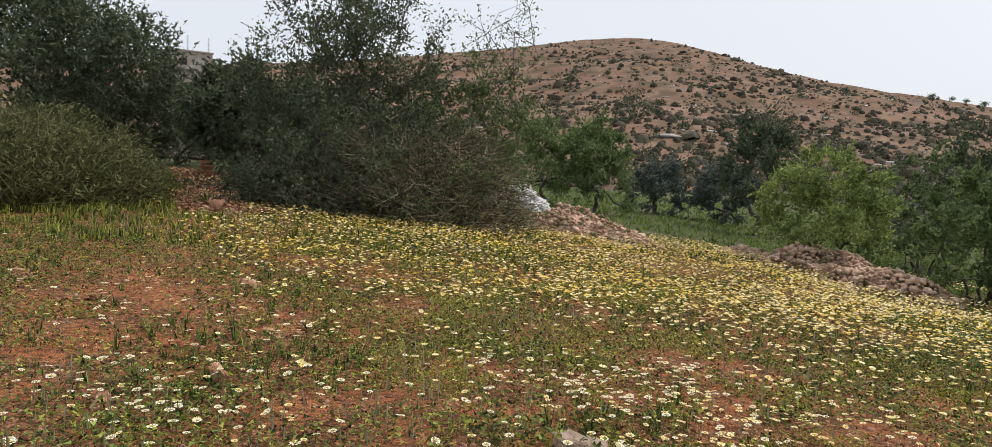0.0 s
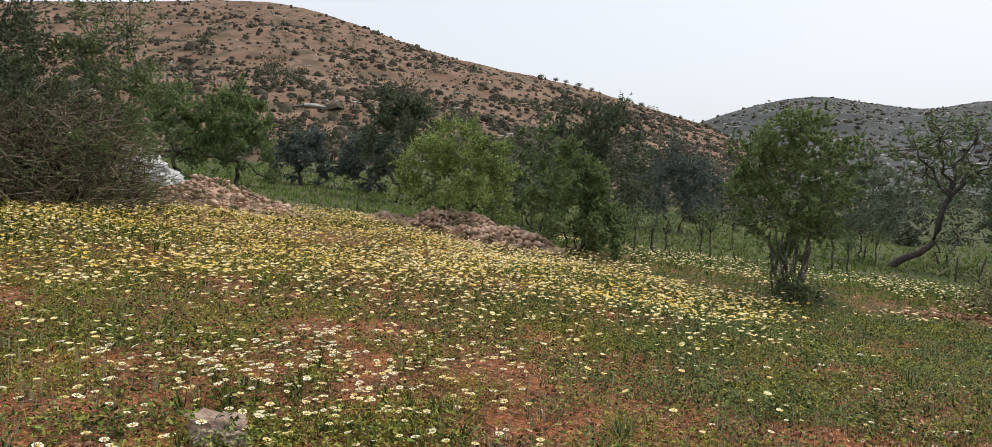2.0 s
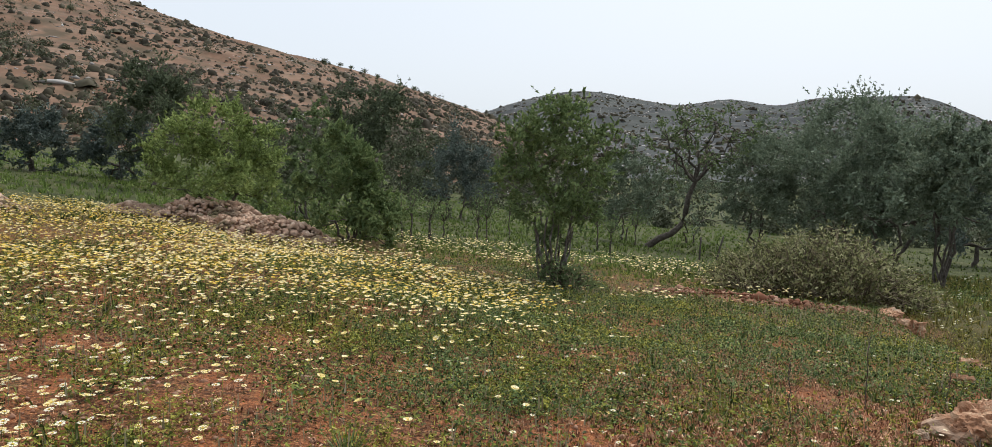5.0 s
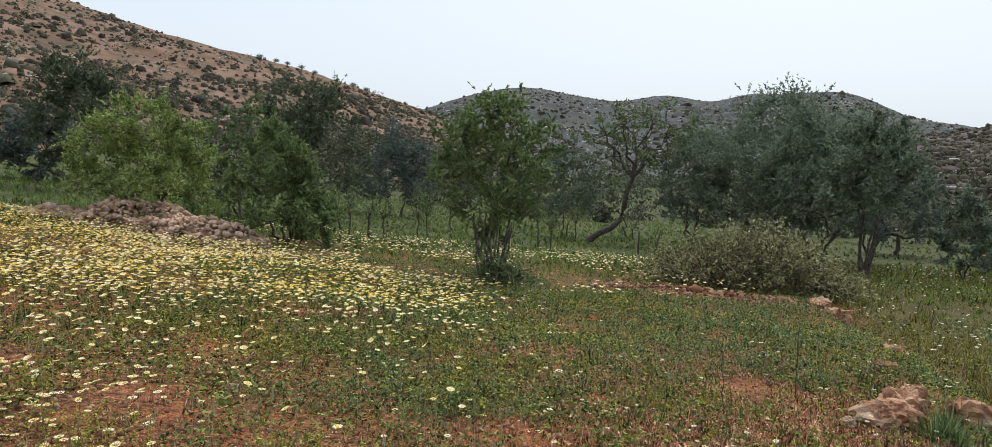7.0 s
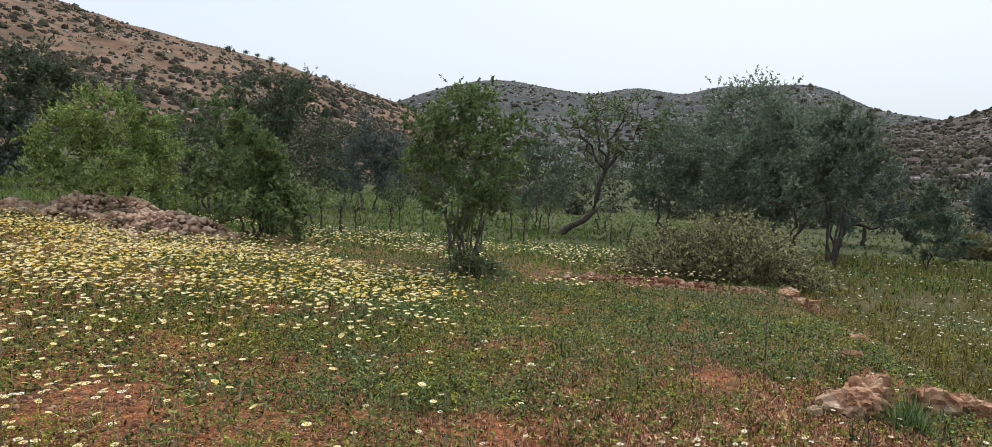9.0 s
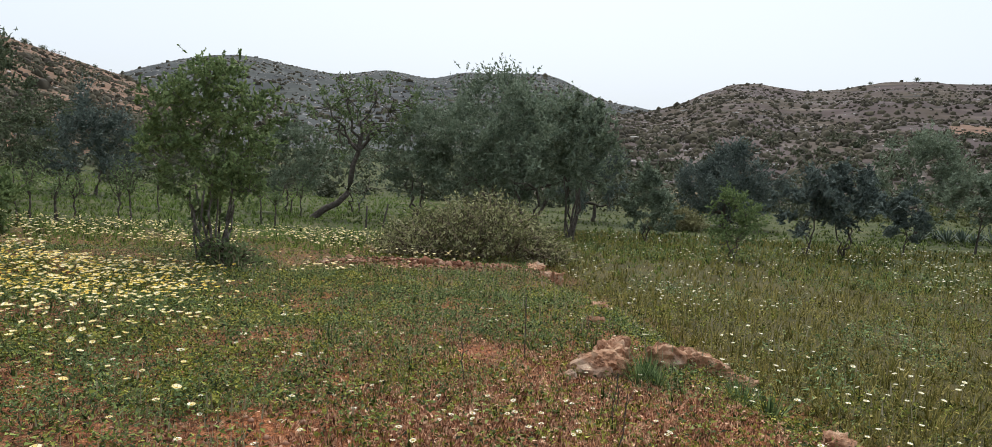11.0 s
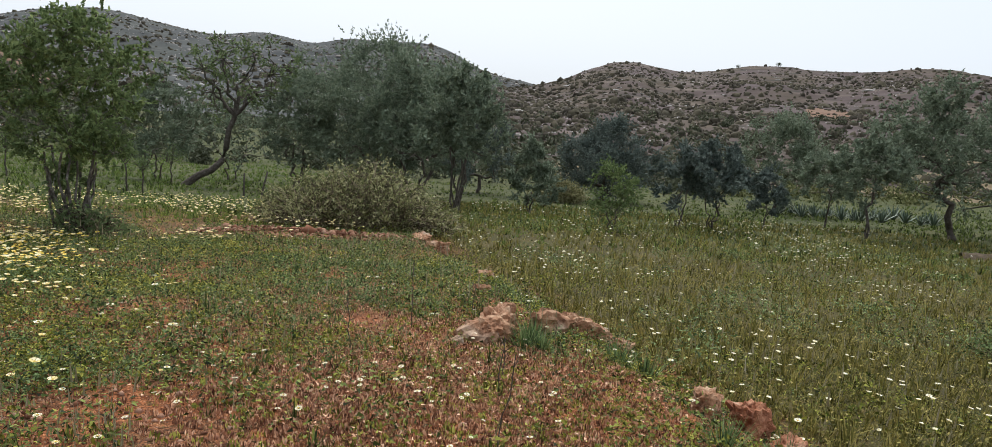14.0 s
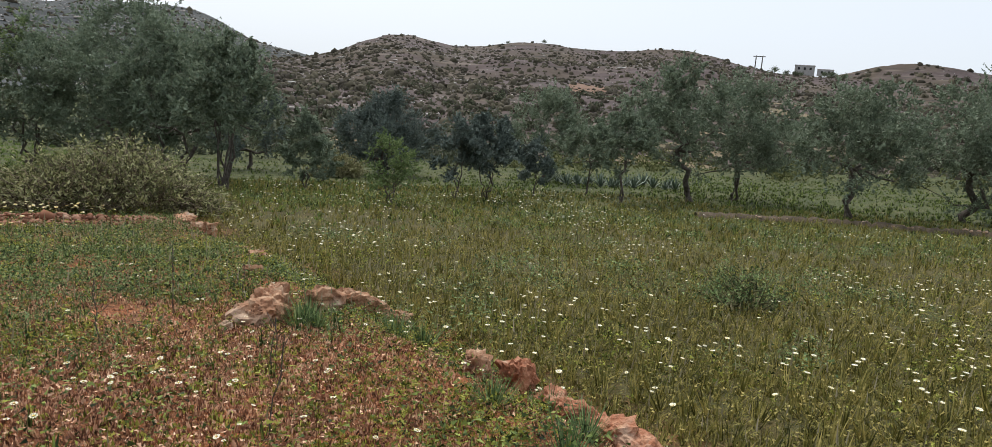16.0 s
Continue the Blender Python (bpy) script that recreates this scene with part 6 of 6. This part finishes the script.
for k, (a, b, h) in enumerate(((3.82, 5.72, 0.3), (3.66, 5.62, 0.26), (3.75, 5.5, 0.2), (4.15, 5.0, 0.26), (4.3, 4.85, 0.3), (3.7, 3.15, 0.2), (3.35, 3.3, 0.22), (3.4, 2.7, 0.24), (3.1, 2.6, 0.25), (-0.6, 4.4, 0.2), (4.4, 4.3, 0.2))):
    grass_tuft(a, b, h, 700 + k)


def dry_stalk(x, y, h, lean, seed):
    """A dead stalk with a few bare side twigs."""
    r = np.random.default_rng(seed)
    top = np.array([lean, r.normal(0, 0.03), h])
    v, f = tubes([bent((0, 0, -0.03), top, 0.005, 0.0025, r, 0.03, 6)] + [bent(top * t, top * t + np.array([r.normal(0, 0.05), r.normal(0, 0.05), 0.07]), 0.0025, 0.0015, r, 0.1, 3) for t in (0.5, 0.62, 0.75, 0.85)], 4)
    ob = new("dry_stalk", mesh_of("dry_stalk", v, [f], [M_BARK]))
    ob.location = (x, y, float(ground_z(x, y)))
    tagged(ob, "thin dead upright stalk in low growth", "stalk", "dead stalks")


for k, (a, b, h, l) in enumerate(((3.02, 6.41, 0.6, 0.0), (3.82, 6.74, 0.34, 0.02), (2.23, 3.77, 0.5, 0.1), (2.2, 5.75, 0.45, -0.02), (2.75, 4.6, 0.35, 0.05), (3.0, 4.9, 0.3, -0.06))):
    dry_stalk(a, b, h, l, 740 + k)


# ---- flowers ----
def daisy(petals, seed, fine):
    """A unit flower: petals round a raised disc, the near ones single and on a stalk."""
    V, F, idx = [], [], []
    c, s = math.cos, math.sin
    dth = math.pi / petals
    for k in range(petals):
        th = 2 * dth * k
        b = len(V)
        if fine:
            V += [(0.1 * c(th), 0.1 * s(th), 0), (0.42 * c(th - dth * 0.85), 0.42 * s(th - dth * 0.85), 0.07), (0.5 * c(th), 0.5 * s(th), 0.04), (0.42 * c(th + dth * 0.85), 0.42 * s(th + dth * 0.85), 0.07)]
            F += [[b, b + 1, b + 2], [b, b + 2, b + 3]]
            idx += [0, 0]
        else:
            V += [(0, 0, 0), (0.5 * c(th - dth * 0.9), 0.5 * s(th - dth * 0.9), 0.2), (0.5 * c(th + dth * 0.9), 0.5 * s(th + dth * 0.9), 0.2)]
            F.append([b, b + 1, b + 2])
            idx.append(0)
    b = len(V)
    V += [(0.17 * c(2.09 * k), 0.17 * s(2.09 * k), 0.09) for k in range(3)] + [(0.17 * c(2.09 * k + 1.05), 0.17 * s(2.09 * k + 1.05), 0.085) for k in range(3)]
    F += [[b, b + 1, b + 2], [b + 3, b + 4, b + 5]]
    idx += [1, 1]
    if fine:
        b = len(V)
        V += [(-0.03, 0, 0), (0.03, 0, 0), (0.0, 0, -2.6)]
        F.append([b, b + 1, b + 2])
        idx.append(2)
    return np.array(V), np.array(F), idx


def flowers(name, x, y, size, height, seed, petal, label, petals=8, tilt=0.17, fine=False):
    rr = np.random.default_rng(seed)
    tmpl, faces, idx = daisy(petals, seed, fine)
    n = len(x)
    z = ground_z(x, y) + height * rr.uniform(0.6, 1.25, n)
    s = size * rr.uniform(0.7, 1.2, n)
    v = spread(tmpl, np.stack([x, y, z], -1), s, rr.uniform(0, 6.28, n), rr.normal(0.0, tilt, n))
    stuff(name, v, [repeat_faces(faces, len(tmpl), n)], [petal, M_DISC, M_WEED], label, "flowers", index=idx * n)


x, y = chosen(62000, -70, 8, 4.2, 22, bloom, 1.6)
k = r.random(len(x)) < 0.2 + 0.55 * vnoise(x, y, 1.3, 1) + 0.8 * smooth((9.5 - np.hypot(x, y)) / 2)
flowers("daisies", x[k], y[k], 0.052, 0.17, 601, M_CREAM, "dense field of cream-white crown daisies", 6, tilt=0.28)
flowers("daisies", x[~k], y[~k], 0.047, 0.15, 602, M_PETAL_GOLD, "yellow daisies in a dense flower field", 6, tilt=0.28)


def clusters(x, y):
    """The white patches in the foreground."""
    c = sum(k * np.exp(-((x - a) ** 2 + (y - b) ** 2) / (w * w)) for a, b, w, k in ((-4.3, 1.6, 0.8, 0.6), (-3.6, 3.5, 0.45, 0.6), (-2.5, 4.3, 0.9, 1.0), (-5.5, 3.0, 0.35, 0.6), (-2.2, 3.6, 0.8, 0.35)))
    return np.clip(c + 0.15 * smooth((vnoise(x, y, 0.8, 0) * 0.6 + vnoise(x, y, 0.35, 2) * 0.4 - 0.55) / 0.14), 0, 1)


x, y = chosen(11000, -88, 12, 2.8, 11, lambda x, y: 0.025 + clusters(x, y) * smooth((-np.degrees(np.arctan2(x, y)) + 4) / 20), 1.4)
k = r.random(len(x)) < 0.3 + 0.5 * smooth((x + 3.2) / 1.2)
flowers("daisies", x[~k], y[~k], 0.053, 0.13, 603, M_PETAL, "scattered white daisies among weeds", 9, fine=True, tilt=0.2)
flowers("daisies", x[k], y[k], 0.045, 0.12, 608, M_CREAM, "scattered cream-yellow daisies among weeds", 9, fine=True)
x, y = chosen(1900, -10, 62, 3, 12, lambda x, y: (1 - field_right(x, y)) * (0.16 + 0.2 * dry_patch(x, y)), 1.3)
flowers("daisies", x, y, 0.034, 0.11, 604, M_PETAL, "few white daisies in dry weeds", 9, fine=True)
x, y = chosen(5200, 24, 98, 3.5, 24, lambda x, y: field_right(x, y) * (0.2 + 0.8 * smooth((np.hypot(x, y) - 5.5) / 4)) * (0.15 + 0.85 * smooth((vnoise(x, y, 1.9, 3) - 0.52) / 0.15)), 1.2)
flowers("daisies", x, y, 0.042, 0.17, 605, M_PETAL, "scattered white daisies in tall grass", 7)
x, y = chosen(10000, -18, 17, 11.5, 22, lambda x, y: 0.5 * smooth((vnoise(x, y, 1.4, 2) - 0.28) / 0.25), 1.6)
flowers("daisies", x, y, 0.055, 0.2, 606, M_CREAM, "white daisies in grass before an orchard", 6)
x, y = chosen(1500, 25, 60, 18, 30, lambda x, y: smooth((vnoise(x, y, 2.4, 4) - 0.5) / 0.15), 1.6)
flowers("daisies", x, y, 0.055, 0.25, 607, M_PETAL, "white daisies in distant grass", 6)
